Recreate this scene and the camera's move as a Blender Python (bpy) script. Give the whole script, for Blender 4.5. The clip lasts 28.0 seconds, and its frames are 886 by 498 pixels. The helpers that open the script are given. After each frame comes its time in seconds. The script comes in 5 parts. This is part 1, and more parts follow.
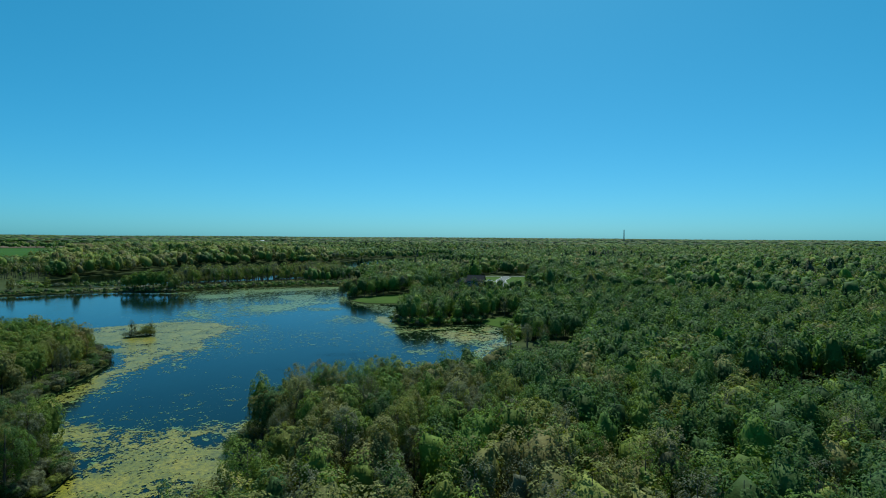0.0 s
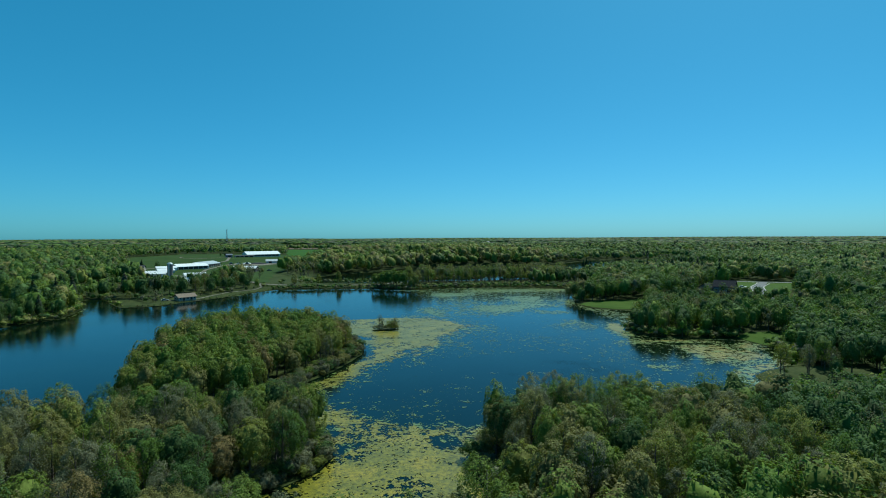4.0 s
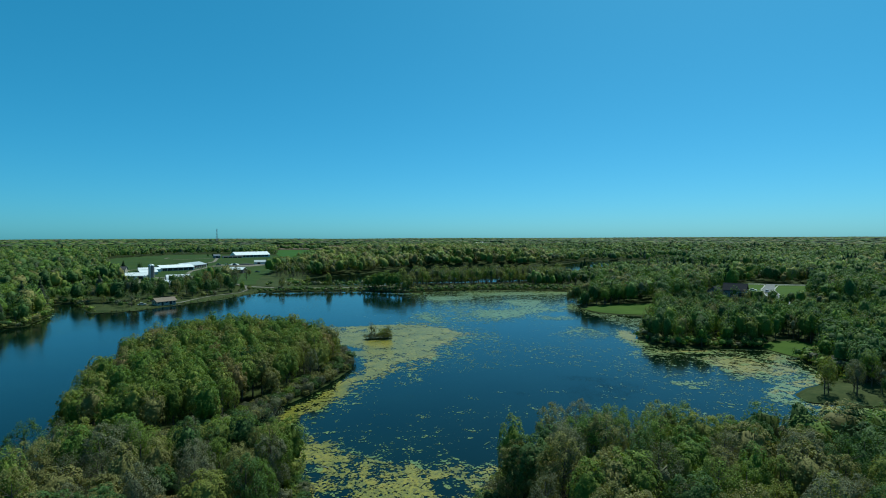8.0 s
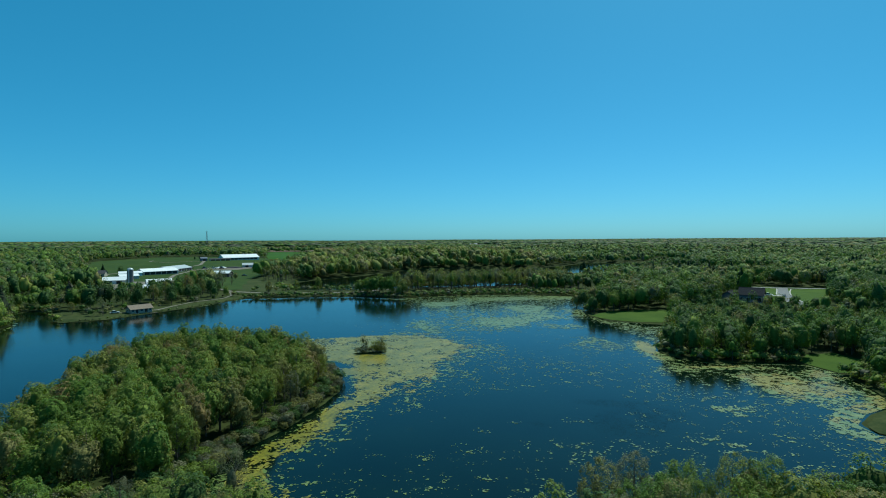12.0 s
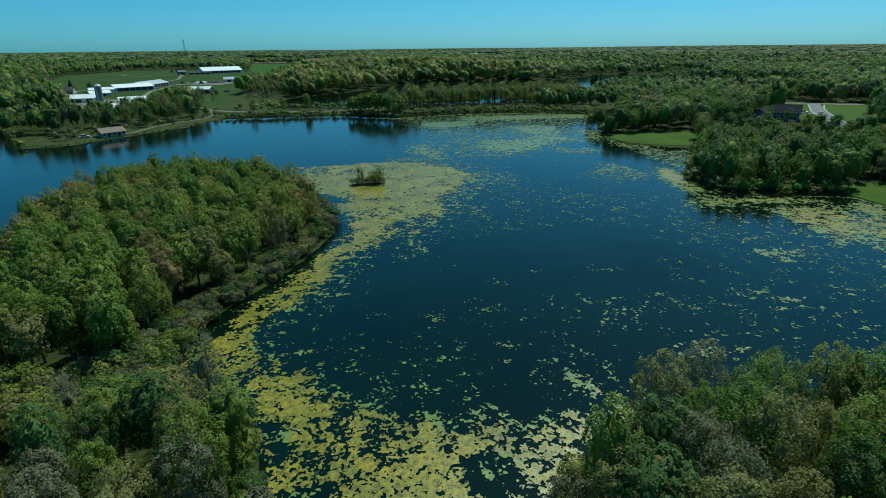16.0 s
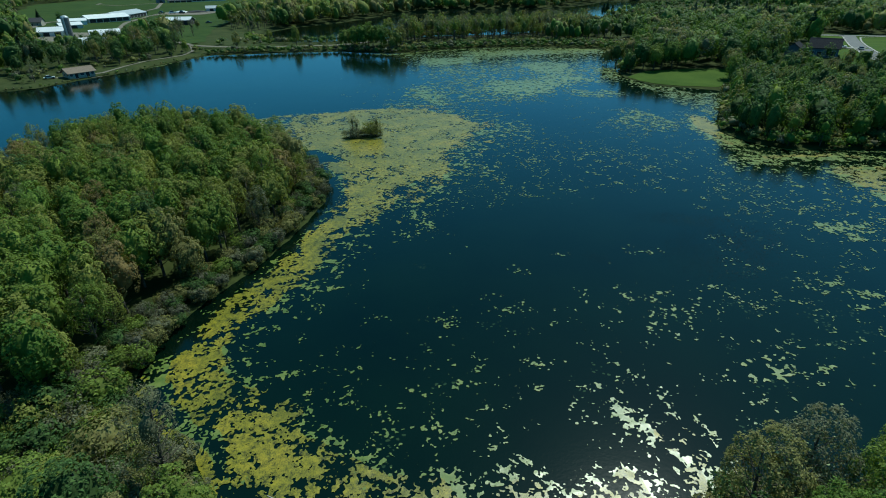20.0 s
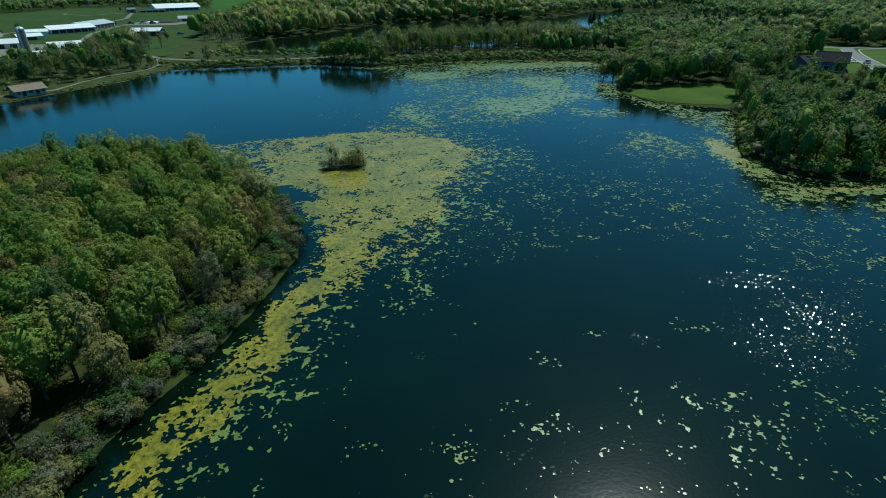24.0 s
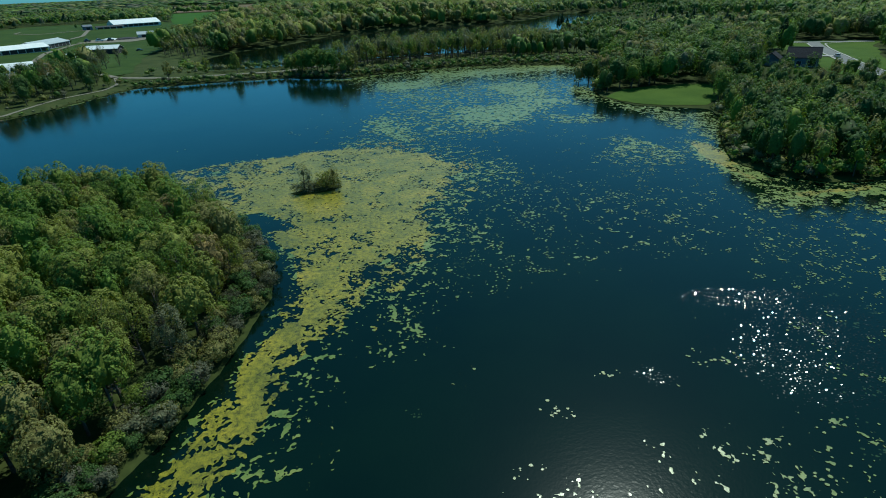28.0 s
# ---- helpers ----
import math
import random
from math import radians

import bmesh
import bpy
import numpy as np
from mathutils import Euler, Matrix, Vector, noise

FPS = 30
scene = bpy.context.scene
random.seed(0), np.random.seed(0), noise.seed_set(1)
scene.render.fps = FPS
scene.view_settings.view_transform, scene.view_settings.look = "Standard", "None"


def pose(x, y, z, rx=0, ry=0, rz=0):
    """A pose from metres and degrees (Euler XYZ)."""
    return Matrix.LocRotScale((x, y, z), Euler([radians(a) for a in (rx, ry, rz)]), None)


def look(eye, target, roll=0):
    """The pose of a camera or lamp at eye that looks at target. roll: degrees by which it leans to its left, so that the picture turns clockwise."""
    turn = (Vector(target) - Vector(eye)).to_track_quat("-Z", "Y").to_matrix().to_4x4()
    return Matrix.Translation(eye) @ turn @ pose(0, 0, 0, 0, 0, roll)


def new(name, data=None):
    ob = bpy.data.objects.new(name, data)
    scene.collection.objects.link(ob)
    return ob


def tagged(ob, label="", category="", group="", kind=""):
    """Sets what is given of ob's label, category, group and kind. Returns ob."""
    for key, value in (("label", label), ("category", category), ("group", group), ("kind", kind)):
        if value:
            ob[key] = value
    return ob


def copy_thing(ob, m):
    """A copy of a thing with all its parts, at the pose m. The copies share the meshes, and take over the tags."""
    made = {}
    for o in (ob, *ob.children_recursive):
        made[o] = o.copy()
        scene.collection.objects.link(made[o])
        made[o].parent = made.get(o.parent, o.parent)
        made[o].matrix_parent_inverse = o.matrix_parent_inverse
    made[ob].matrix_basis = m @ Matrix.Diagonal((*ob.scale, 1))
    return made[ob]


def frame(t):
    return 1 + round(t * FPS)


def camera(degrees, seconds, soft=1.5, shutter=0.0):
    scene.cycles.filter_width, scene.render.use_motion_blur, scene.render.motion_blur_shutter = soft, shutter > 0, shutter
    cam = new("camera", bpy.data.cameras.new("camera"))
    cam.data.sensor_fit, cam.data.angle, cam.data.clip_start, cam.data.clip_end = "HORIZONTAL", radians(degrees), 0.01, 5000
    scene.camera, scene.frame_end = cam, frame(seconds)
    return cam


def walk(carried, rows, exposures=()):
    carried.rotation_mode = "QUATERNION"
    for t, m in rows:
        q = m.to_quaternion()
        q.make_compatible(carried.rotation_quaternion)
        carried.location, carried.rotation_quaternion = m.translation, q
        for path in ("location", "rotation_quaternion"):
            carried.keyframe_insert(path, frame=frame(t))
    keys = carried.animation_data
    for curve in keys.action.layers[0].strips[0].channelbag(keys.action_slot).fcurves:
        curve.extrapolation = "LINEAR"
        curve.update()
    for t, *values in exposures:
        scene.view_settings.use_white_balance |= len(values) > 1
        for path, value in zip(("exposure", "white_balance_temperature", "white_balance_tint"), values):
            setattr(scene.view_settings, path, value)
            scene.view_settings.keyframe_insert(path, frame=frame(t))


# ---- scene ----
cam = camera(80.6, 28.0, soft=1.0)
PATH = [
    (0, (0.882, -3.485, 40.518), (1.836, -1.728, 40.473), 0.4),
    (0.5, (0.68, -2.708, 40.561), (1.507, -0.888, 40.515), 0.1),
    (1, (0.652, -2.16, 40.582), (0.961, -0.184, 40.538), -0.1),
    (1.5, (0.717, -1.583, 40.595), (0.87, 0.41, 40.55), -0.2),
    (2, (0.721, -0.662, 40.604), (0.874, 1.332, 40.559), -0.3),
    (2.5, (0.675, 0.605, 40.622), (0.83, 2.598, 40.578), -0.3),
    (3, (0.651, 2.147, 40.654), (0.808, 4.14, 40.609), -0.4),
    (3.5, (0.657, 3.941, 40.651), (0.814, 5.934, 40.607), -0.3),
    (5.5, (0.511, 12.614, 40.739), (0.676, 14.607, 40.696), -0.2),
    (6, (0.465, 14.907, 40.76), (0.632, 16.9, 40.717), -0.2),
    (6.5, (0.451, 17.276, 40.788), (0.622, 19.268, 40.745), -0.2),
    (7, (0.39, 19.714, 40.825), (0.566, 21.706, 40.782), -0.1),
    (7.5, (0.303, 22.208, 40.857), (0.488, 24.199, 40.815), -0.2),
    (8, (0.261, 24.718, 40.893), (0.448, 26.709, 40.85), -0.2),
    (8.5, (0.21, 27.244, 40.916), (0.404, 29.234, 40.874), -0.2),
    (9, (0.138, 29.803, 40.928), (0.349, 31.791, 40.886), -0.2),
    (9.5, (0.09, 32.357, 40.935), (0.308, 34.345, 40.894), -0.2),
    (10, (0.097, 34.932, 40.947), (0.311, 36.92, 40.906), -0.3),
    (10.5, (0.118, 37.519, 40.951), (0.33, 39.508, 40.911), -0.3),
    (11, (0.073, 40.264, 40.976), (0.286, 42.252, 40.937), -0.3),
    (11.5, (-0.061, 43.204, 41.023), (0.152, 45.192, 40.985), -0.3),
    (12, (-0.221, 46.142, 41.083), (-0.007, 48.13, 41.046), -0.3),
    (12.5, (-0.302, 49.016, 41.144), (-0.088, 51.004, 41.105), -0.3),
    (14.5, (-0.07, 60.321, 41.494), (0.147, 62.309, 41.454), -0.5),
    (15, (-0.059, 63.085, 41.501), (0.158, 65.073, 41.463), -0.5),
    (15.5, (-0.15, 65.51, 41.426), (0.068, 67.491, 41.261), -0.6),
    (16, (-0.227, 67.646, 41.423), (-0.024, 69.501, 40.705), -0.6),
    (16.5, (-0.232, 69.799, 41.526), (-0.028, 71.554, 40.59), -0.7),
    (17, (-0.24, 71.935, 41.64), (-0.031, 73.683, 40.689), -0.7),
    (17.5, (-0.283, 74.087, 41.764), (-0.076, 75.835, 40.814), -0.9),
    (18, (-0.268, 76.279, 41.882), (-0.07, 78.029, 40.934), -0.8),
    (18.5, (-0.279, 78.542, 41.988), (-0.085, 80.294, 41.044), -0.9),
    (19, (-0.215, 80.88, 42.092), (-0.022, 82.633, 41.149), -0.9),
    (19.5, (-0.161, 83.256, 42.192), (0.032, 85.01, 41.25), -0.8),
    (20, (-0.158, 85.708, 42.262), (0.037, 87.462, 41.323), -0.8),
    (20.5, (-0.137, 88.222, 42.31), (0.06, 89.978, 41.373), -0.8),
    (21, (-0.112, 90.782, 42.337), (0.085, 92.539, 41.402), -0.7),
    (21.5, (-0.102, 93.44, 42.32), (0.097, 95.198, 41.388), -0.6),
    (23.5, (-0.065, 104.475, 41.927), (0.143, 106.241, 41.012), -0.4),
    (24, (-0.124, 106.931, 41.94), (0.136, 108.691, 41.027), -0.6),
    (24.5, (-0.255, 109.068, 41.995), (0.013, 110.829, 41.086), -0.7),
    (25, (-0.352, 110.902, 42.089), (-0.083, 112.664, 41.182), -0.7),
    (25.5, (-0.447, 112.443, 42.198), (-0.179, 114.206, 41.292), -0.8),
    (26, (-0.549, 113.616, 42.289), (-0.292, 115.382, 41.385), -0.8),
    (26.5, (-0.569, 114.388, 42.325), (-0.342, 116.16, 41.426), -0.9),
    (27, (-0.51, 114.906, 42.342), (-0.227, 116.67, 41.441), -1.5),
    (27.5, (-0.376, 115.262, 42.347), (-0.102, 117.027, 41.447), -1.6),
    (28, (-0.214, 115.532, 42.331), (0.13, 117.285, 41.432), -2.3),
]
walk(cam, [(t, look(eye, target, roll)) for t, eye, target, roll in PATH],
     exposures=((0.0, 0.0, 6050, -9), (15.3, 0.0, 6050, -9), (16.4, -0.1, 6050, -9), (28.0, -0.1, 6050, -9)))
SUN_AZ, SUN_EL = 37.0, 56.2      # degrees clockwise from +y, degrees above the horizon

# ---- world and sun ----
world = bpy.data.worlds.new("sky")
scene.world = world
world.use_nodes = True
wn = world.node_tree.nodes
sky = wn.new("ShaderNodeTexSky")
sky.sky_type = "NISHITA"
sky.sun_disc = False
sky.sun_elevation = radians(SUN_EL)
sky.sun_rotation = radians(SUN_AZ)
sky.altitude = 200
sky.air_density = 0.75
sky.dust_density = 0.8
sky.ozone_density = 6.0
wn["Background"].inputs["Strength"].default_value = 0.1
split = wn.new("ShaderNodeSeparateColor")      # the deep cyan-blue of a very clear sky, paler towards the horizon
clear = wn.new("ShaderNodeCombineColor")
world.node_tree.links.new(sky.outputs["Color"], split.inputs[0])
for k, (pivot, gain, bend) in enumerate(((1.2, 0.40, 1.22), (3.2, 3.10, 0.86), (5.4, 5.80, 0.90))):
    over = wn.new("ShaderNodeMath")
    over.operation = "DIVIDE"
    over.inputs[1].default_value = pivot
    world.node_tree.links.new(split.outputs[k], over.inputs[0])
    power = wn.new("ShaderNodeMath")
    power.operation = "POWER"
    power.inputs[1].default_value = bend
    world.node_tree.links.new(over.outputs[0], power.inputs[0])
    scale_up = wn.new("ShaderNodeMath")
    scale_up.operation = "MULTIPLY"
    scale_up.inputs[1].default_value = gain
    world.node_tree.links.new(power.outputs[0], scale_up.inputs[0])
    world.node_tree.links.new(scale_up.outputs[0], clear.inputs[k])
even = wn.new("ShaderNodeMix")       # scattered light evens the sky out
even.data_type = "RGBA"
even.inputs["Factor"].default_value = 0.10
even.inputs["B"].default_value = (1.1, 5.75, 8.9, 1)
world.node_tree.links.new(clear.outputs[0], even.inputs["A"])
world.node_tree.links.new(even.outputs["Result"], wn["Background"].inputs["Color"])

sun_data = bpy.data.lights.new("sun", "SUN")
sun_data.energy, sun_data.angle, sun_data.color = 5.0, radians(0.55), (1.0, 0.96, 0.88)
sun = new("sun", sun_data)
sun_way = Vector((math.sin(radians(SUN_AZ)) * math.cos(radians(SUN_EL)),
                  math.cos(radians(SUN_AZ)) * math.cos(radians(SUN_EL)), math.sin(radians(SUN_EL))))
sun.matrix_world = look(sun_way * 900, (0, 0, 0))


# ---- materials ----
def material(name):
    m = bpy.data.materials.new(name)
    m.use_nodes = True
    return m, m.node_tree.nodes, m.node_tree.links, m.node_tree.nodes["Principled BSDF"]


def ramp(nodes, stops, interpolation="LINEAR"):
    r = nodes.new("ShaderNodeValToRGB")
    r.color_ramp.interpolation = interpolation
    while len(r.color_ramp.elements) < len(stops):
        r.color_ramp.elements.new(0.5)
    for e, (p, c) in zip(r.color_ramp.elements, stops):
        e.position, e.color = p, (*c, 1)
    return r


def noise_node(nodes, links, scale, detail=4.0, rough=0.6, coords=None, squash=None):
    n = nodes.new("ShaderNodeTexNoise")
    n.inputs["Scale"].default_value, n.inputs["Detail"].default_value, n.inputs["Roughness"].default_value = scale, detail, rough
    g = nodes.new("ShaderNodeNewGeometry")
    src = g.outputs["Position"]
    if squash:
        mp = nodes.new("ShaderNodeMapping")
        mp.inputs["Scale"].default_value = squash
        links.new(src, mp.inputs["Vector"])
        src = mp.outputs["Vector"]
    links.new(src, n.inputs["Vector"])
    return n


def mottled(name, dark, light, scale, rough=0.85, bump=0.3, fine=8.0, metallic=0.0, gloss=0.5):
    """A surface whose colour wanders between two tones at two sizes, with fine relief."""
    m, n, l, p = material(name)
    a = noise_node(n, l, scale)
    b = noise_node(n, l, scale * fine, 6, 0.7)
    mix = n.new("ShaderNodeMath")
    mix.operation = "MULTIPLY_ADD"
    mix.inputs[1].default_value = 0.45
    l.new(b.outputs["Fac"], mix.inputs[0])
    half = n.new("ShaderNodeMath")
    half.operation = "MULTIPLY"
    half.inputs[1].default_value = 0.55
    l.new(a.outputs["Fac"], half.inputs[0])
    l.new(half.outputs[0], mix.inputs[2])
    r = ramp(n, [(0.36, dark), (0.64, light)])
    l.new(mix.outputs[0], r.inputs["Fac"])
    l.new(r.outputs["Color"], p.inputs["Base Color"])
    p.inputs["Roughness"].default_value = rough
    p.inputs["Metallic"].default_value = metallic
    p.inputs["Specular IOR Level"].default_value = gloss
    if bump:
        bm_ = n.new("ShaderNodeBump")
        bm_.inputs["Strength"].default_value = bump
        bm_.inputs["Distance"].default_value = 0.05
        l.new(b.outputs["Fac"], bm_.inputs["Height"])
        l.new(bm_.outputs["Normal"], p.inputs["Normal"])
    return m


# second tone (deep) shifted bluer: distance haze put into the leaf colour
LEAF_TONES = [(0.0, (0.104, 0.166, 0.028)), (0.14, (0.056, 0.102, 0.031)), (0.28, (0.130, 0.178, 0.031)),
              (0.42, (0.180, 0.196, 0.043)), (0.56, (0.172, 0.166, 0.058)), (0.70, (0.180, 0.136, 0.052)),
              (0.84, (0.142, 0.150, 0.088)), (0.92, (0.100, 0.100, 0.068)), (1.0, (0.028, 0.062, 0.024))]


def leaf_material():
    m, n, l, p = material("leaves")
    at = n.new("ShaderNodeAttribute")
    at.attribute_name = "tint"
    r = ramp(n, LEAF_TONES)
    l.new(at.outputs["Fac"], r.inputs["Fac"])
    g = n.new("ShaderNodeNewGeometry")
    hs = n.new("ShaderNodeHueSaturation")
    v = n.new("ShaderNodeMapRange")
    v.inputs["To Min"].default_value, v.inputs["To Max"].default_value = 0.62, 1.40
    l.new(g.outputs["Random Per Island"], v.inputs["Value"])
    sprays = noise_node(n, l, 0.9, 4, 0.65)
    sr = n.new("ShaderNodeMapRange")
    sr.inputs["From Min"].default_value, sr.inputs["From Max"].default_value = 0.3, 0.7
    sr.inputs["To Min"].default_value, sr.inputs["To Max"].default_value = 0.78, 1.22
    l.new(sprays.outputs["Fac"], sr.inputs["Value"])
    vv = n.new("ShaderNodeMath")
    vv.operation = "MULTIPLY"
    l.new(v.outputs["Result"], vv.inputs[0])
    l.new(sr.outputs["Result"], vv.inputs[1])
    l.new(vv.outputs[0], hs.inputs["Value"])
    l.new(r.outputs["Color"], hs.inputs["Color"])
    l.new(hs.outputs["Color"], p.inputs["Base Color"])
    p.inputs["Roughness"].default_value = 0.7
    p.inputs["Specular IOR Level"].default_value = 0.14
    tr = n.new("ShaderNodeBsdfTranslucent")
    tufts = noise_node(n, l, 1.7, 3, 0.6)
    bu = n.new("ShaderNodeBump")
    bu.inputs["Strength"].default_value, bu.inputs["Distance"].default_value = 0.4, 0.2
    l.new(tufts.outputs["Fac"], bu.inputs["Height"])
    l.new(bu.outputs["Normal"], p.inputs["Normal"])
    l.new(bu.outputs["Normal"], tr.inputs["Normal"])
    through_leaf = n.new("ShaderNodeMix")      # light that passes a leaf turns yellow-green
    through_leaf.data_type, through_leaf.blend_type = "RGBA", "MULTIPLY"
    through_leaf.inputs["Factor"].default_value = 1.0
    through_leaf.inputs["B"].default_value = (1.12, 1.2, 0.55, 1)
    l.new(hs.outputs["Color"], through_leaf.inputs["A"])
    l.new(through_leaf.outputs["Result"], tr.inputs["Color"])
    mix = n.new("ShaderNodeMixShader")
    mix.inputs[0].default_value = 0.33
    l.new(p.outputs[0], mix.inputs[1])
    l.new(tr.outputs[0], mix.inputs[2])
    l.new(mix.outputs[0], n["Material Output"].inputs["Surface"])
    return m


def water_material(name):
    m, n, l, p = material(name)
    deep = noise_node(n, l, 0.03, 4)
    r = ramp(n, [(0.35, (0.0007, 0.0044, 0.0026)), (0.7, (0.0020, 0.0082, 0.0038))])
    l.new(deep.outputs["Fac"], r.inputs["Fac"])
    l.new(r.outputs["Color"], p.inputs["Base Color"])
    p.inputs["IOR"].default_value = 1.33
    p.inputs["Roughness"].default_value = 0.10
    fine = noise_node(n, l, 2.6, 3, 0.6)
    wide = noise_node(n, l, 0.5, 3, 0.55, squash=(1.0, 1.6, 1.0))
    gust = noise_node(n, l, 0.03, 2, 0.5)
    gr = ramp(n, [(0.42, (0.25, 0.25, 0.25)), (0.62, (1, 1, 1))])
    l.new(gust.outputs["Fac"], gr.inputs["Fac"])
    add = n.new("ShaderNodeMath")
    add.operation = "MULTIPLY_ADD"
    add.inputs[1].default_value = 0.6
    l.new(wide.outputs["Fac"], add.inputs[0])
    l.new(fine.outputs["Fac"], add.inputs[2])
    amp = n.new("ShaderNodeMath")
    amp.operation = "MULTIPLY"
    l.new(add.outputs[0], amp.inputs[0])
    l.new(gr.outputs["Color"], amp.inputs[1])
    b = n.new("ShaderNodeBump")
    b.inputs["Strength"].default_value, b.inputs["Distance"].default_value = 0.15, 0.10
    l.new(amp.outputs[0], b.inputs["Height"])
    l.new(b.outputs["Normal"], p.inputs["Normal"])
    return m


def algae_material():
    """Wet filamentous algae: yellow and olive drifts, torn and speckled with dark water."""
    m, n, l, p = material("floating algae")
    wide = noise_node(n, l, 0.14, 3)
    tone = ramp(n, [(0.34, (0.108, 0.112, 0.010)), (0.52, (0.170, 0.160, 0.013)), (0.70, (0.220, 0.186, 0.017))])
    l.new(wide.outputs["Fac"], tone.inputs["Fac"])
    small = noise_node(n, l, 1.3, 5, 0.7)
    fine = noise_node(n, l, 9.0, 4, 0.75)
    both = n.new("ShaderNodeMath")
    both.operation = "MULTIPLY"
    l.new(small.outputs["Fac"], both.inputs[0])
    l.new(fine.outputs["Fac"], both.inputs[1])
    shade = ramp(n, [(0.155, (0.05, 0.07, 0.07)), (0.215, (0.62, 0.64, 0.5)), (0.27, (1.05, 1.0, 0.85)), (0.36, (1.5, 1.35, 1.0))])
    l.new(both.outputs[0], shade.inputs["Fac"])
    mul = n.new("ShaderNodeMix")
    mul.data_type, mul.blend_type = "RGBA", "MULTIPLY"
    mul.inputs["Factor"].default_value = 1.0
    l.new(tone.outputs["Color"], mul.inputs["A"])
    l.new(shade.outputs["Color"], mul.inputs["B"])
    l.new(mul.outputs["Result"], p.inputs["Base Color"])
    p.inputs["Roughness"].default_value = 0.36
    p.inputs["Specular IOR Level"].default_value = 0.4
    bu = n.new("ShaderNodeBump")
    bu.inputs["Strength"].default_value, bu.inputs["Distance"].default_value = 0.4, 0.03
    l.new(both.outputs[0], bu.inputs["Height"])
    l.new(bu.outputs["Normal"], p.inputs["Normal"])
    return m


def pad_material():
    """Floating lily pads: smooth green leaves that shine like wet wax."""
    m, n, l, p = material("lily pads")
    wide = noise_node(n, l, 0.5, 4, 0.7)
    tone = ramp(n, [(0.34, (0.062, 0.100, 0.018)), (0.52, (0.112, 0.150, 0.030)), (0.70, (0.180, 0.196, 0.048))])
    l.new(wide.outputs["Fac"], tone.inputs["Fac"])
    l.new(tone.outputs["Color"], p.inputs["Base Color"])
    p.inputs["Roughness"].default_value = 0.30
    fine = noise_node(n, l, 3.0, 4, 0.7)
    bu = n.new("ShaderNodeBump")
    bu.inputs["Strength"].default_value, bu.inputs["Distance"].default_value = 0.35, 0.04
    l.new(fine.outputs["Fac"], bu.inputs["Height"])
    l.new(bu.outputs["Normal"], p.inputs["Normal"])
    return m


LEAVES = leaf_material()
PADS = pad_material()
SUNKEN = mottled("sunken pads", (0.010, 0.024, 0.010), (0.030, 0.050, 0.014), 0.8, 0.12, 0.1, gloss=0.4)
WATER = water_material("lake water")
CHOP = mottled("wavelet", (0.001, 0.004, 0.0035), (0.002, 0.008, 0.005), 1.0, 0.045, 0.0, gloss=0.5)
BARK = mottled("bark", (0.055, 0.045, 0.036), (0.16, 0.14, 0.115), 1.5, 0.9, 0.5, gloss=0.06)
SOIL = mottled("ground cover", (0.016, 0.024, 0.008), (0.045, 0.056, 0.016), 0.06, 0.95, 0.4, 14, gloss=0.06)
LAWN = mottled("lawn grass", (0.034, 0.066, 0.009), (0.058, 0.096, 0.014), 0.09, 0.9, 0.3, 20, gloss=0.06)
PASTURE = mottled("pasture grass", (0.020, 0.042, 0.009), (0.044, 0.070, 0.016), 0.05, 0.9, 0.3, 12, gloss=0.06)
YARD = mottled("rough yard grass", (0.022, 0.036, 0.011), (0.056, 0.066, 0.024), 0.12, 0.95, 0.4, 8, gloss=0.06)
CROP = mottled("young crop", (0.026, 0.070, 0.010), (0.040, 0.095, 0.014), 0.015, 0.9, 0.2, 30, gloss=0.06)
TILLED = mottled("tilled soil", (0.105, 0.075, 0.050), (0.150, 0.108, 0.075), 0.012, 0.95, 0.2, 30, gloss=0.06)
REED = mottled("dry sedge", (0.050, 0.062, 0.018), (0.095, 0.098, 0.030), 0.2, 0.95, 0.4, 10, gloss=0.06)
ALGAE = algae_material()
ASPHALT = mottled("asphalt", (0.110, 0.112, 0.115), (0.170, 0.172, 0.175), 0.5, 0.9, 0.2, gloss=0.15)
CONCRETE = mottled("concrete", (0.26, 0.25, 0.235), (0.38, 0.37, 0.345), 0.4, 0.85, 0.2, gloss=0.15)
GRAVEL = mottled("gravel", (0.12, 0.11, 0.09), (0.20, 0.185, 0.155), 0.5, 0.95, 0.4, gloss=0.06)
WHITE_METAL = mottled("white sheet metal", (0.56, 0.58, 0.59), (0.70, 0.71, 0.72), 0.3, 0.45, 0.1)
GREY_METAL = mottled("galvanised sheet", (0.34, 0.36, 0.37), (0.50, 0.52, 0.52), 0.4, 0.4, 0.1, metallic=0.3)
# dark tone of doors; also stands in for the shade inside open bays
DARK = mottled("dark panel", (0.012, 0.012, 0.014), (0.030, 0.030, 0.032), 0.5, 0.8, 0.0)
BROWN_ROOF = mottled("brown shingles", (0.15, 0.115, 0.09), (0.23, 0.185, 0.145), 1.5, 0.9, 0.4, gloss=0.15)
DARK_ROOF = mottled("charcoal shingles", (0.035, 0.036, 0.042), (0.075, 0.075, 0.083), 1.5, 0.85, 0.4, gloss=0.15)
CREAM = mottled("cream siding", (0.30, 0.275, 0.225), (0.40, 0.37, 0.31), 0.8, 0.7, 0.2, gloss=0.15)
BLUE_GREY = mottled("blue-grey siding", (0.10, 0.115, 0.15), (0.16, 0.18, 0.22), 0.8, 0.7, 0.2, gloss=0.15)
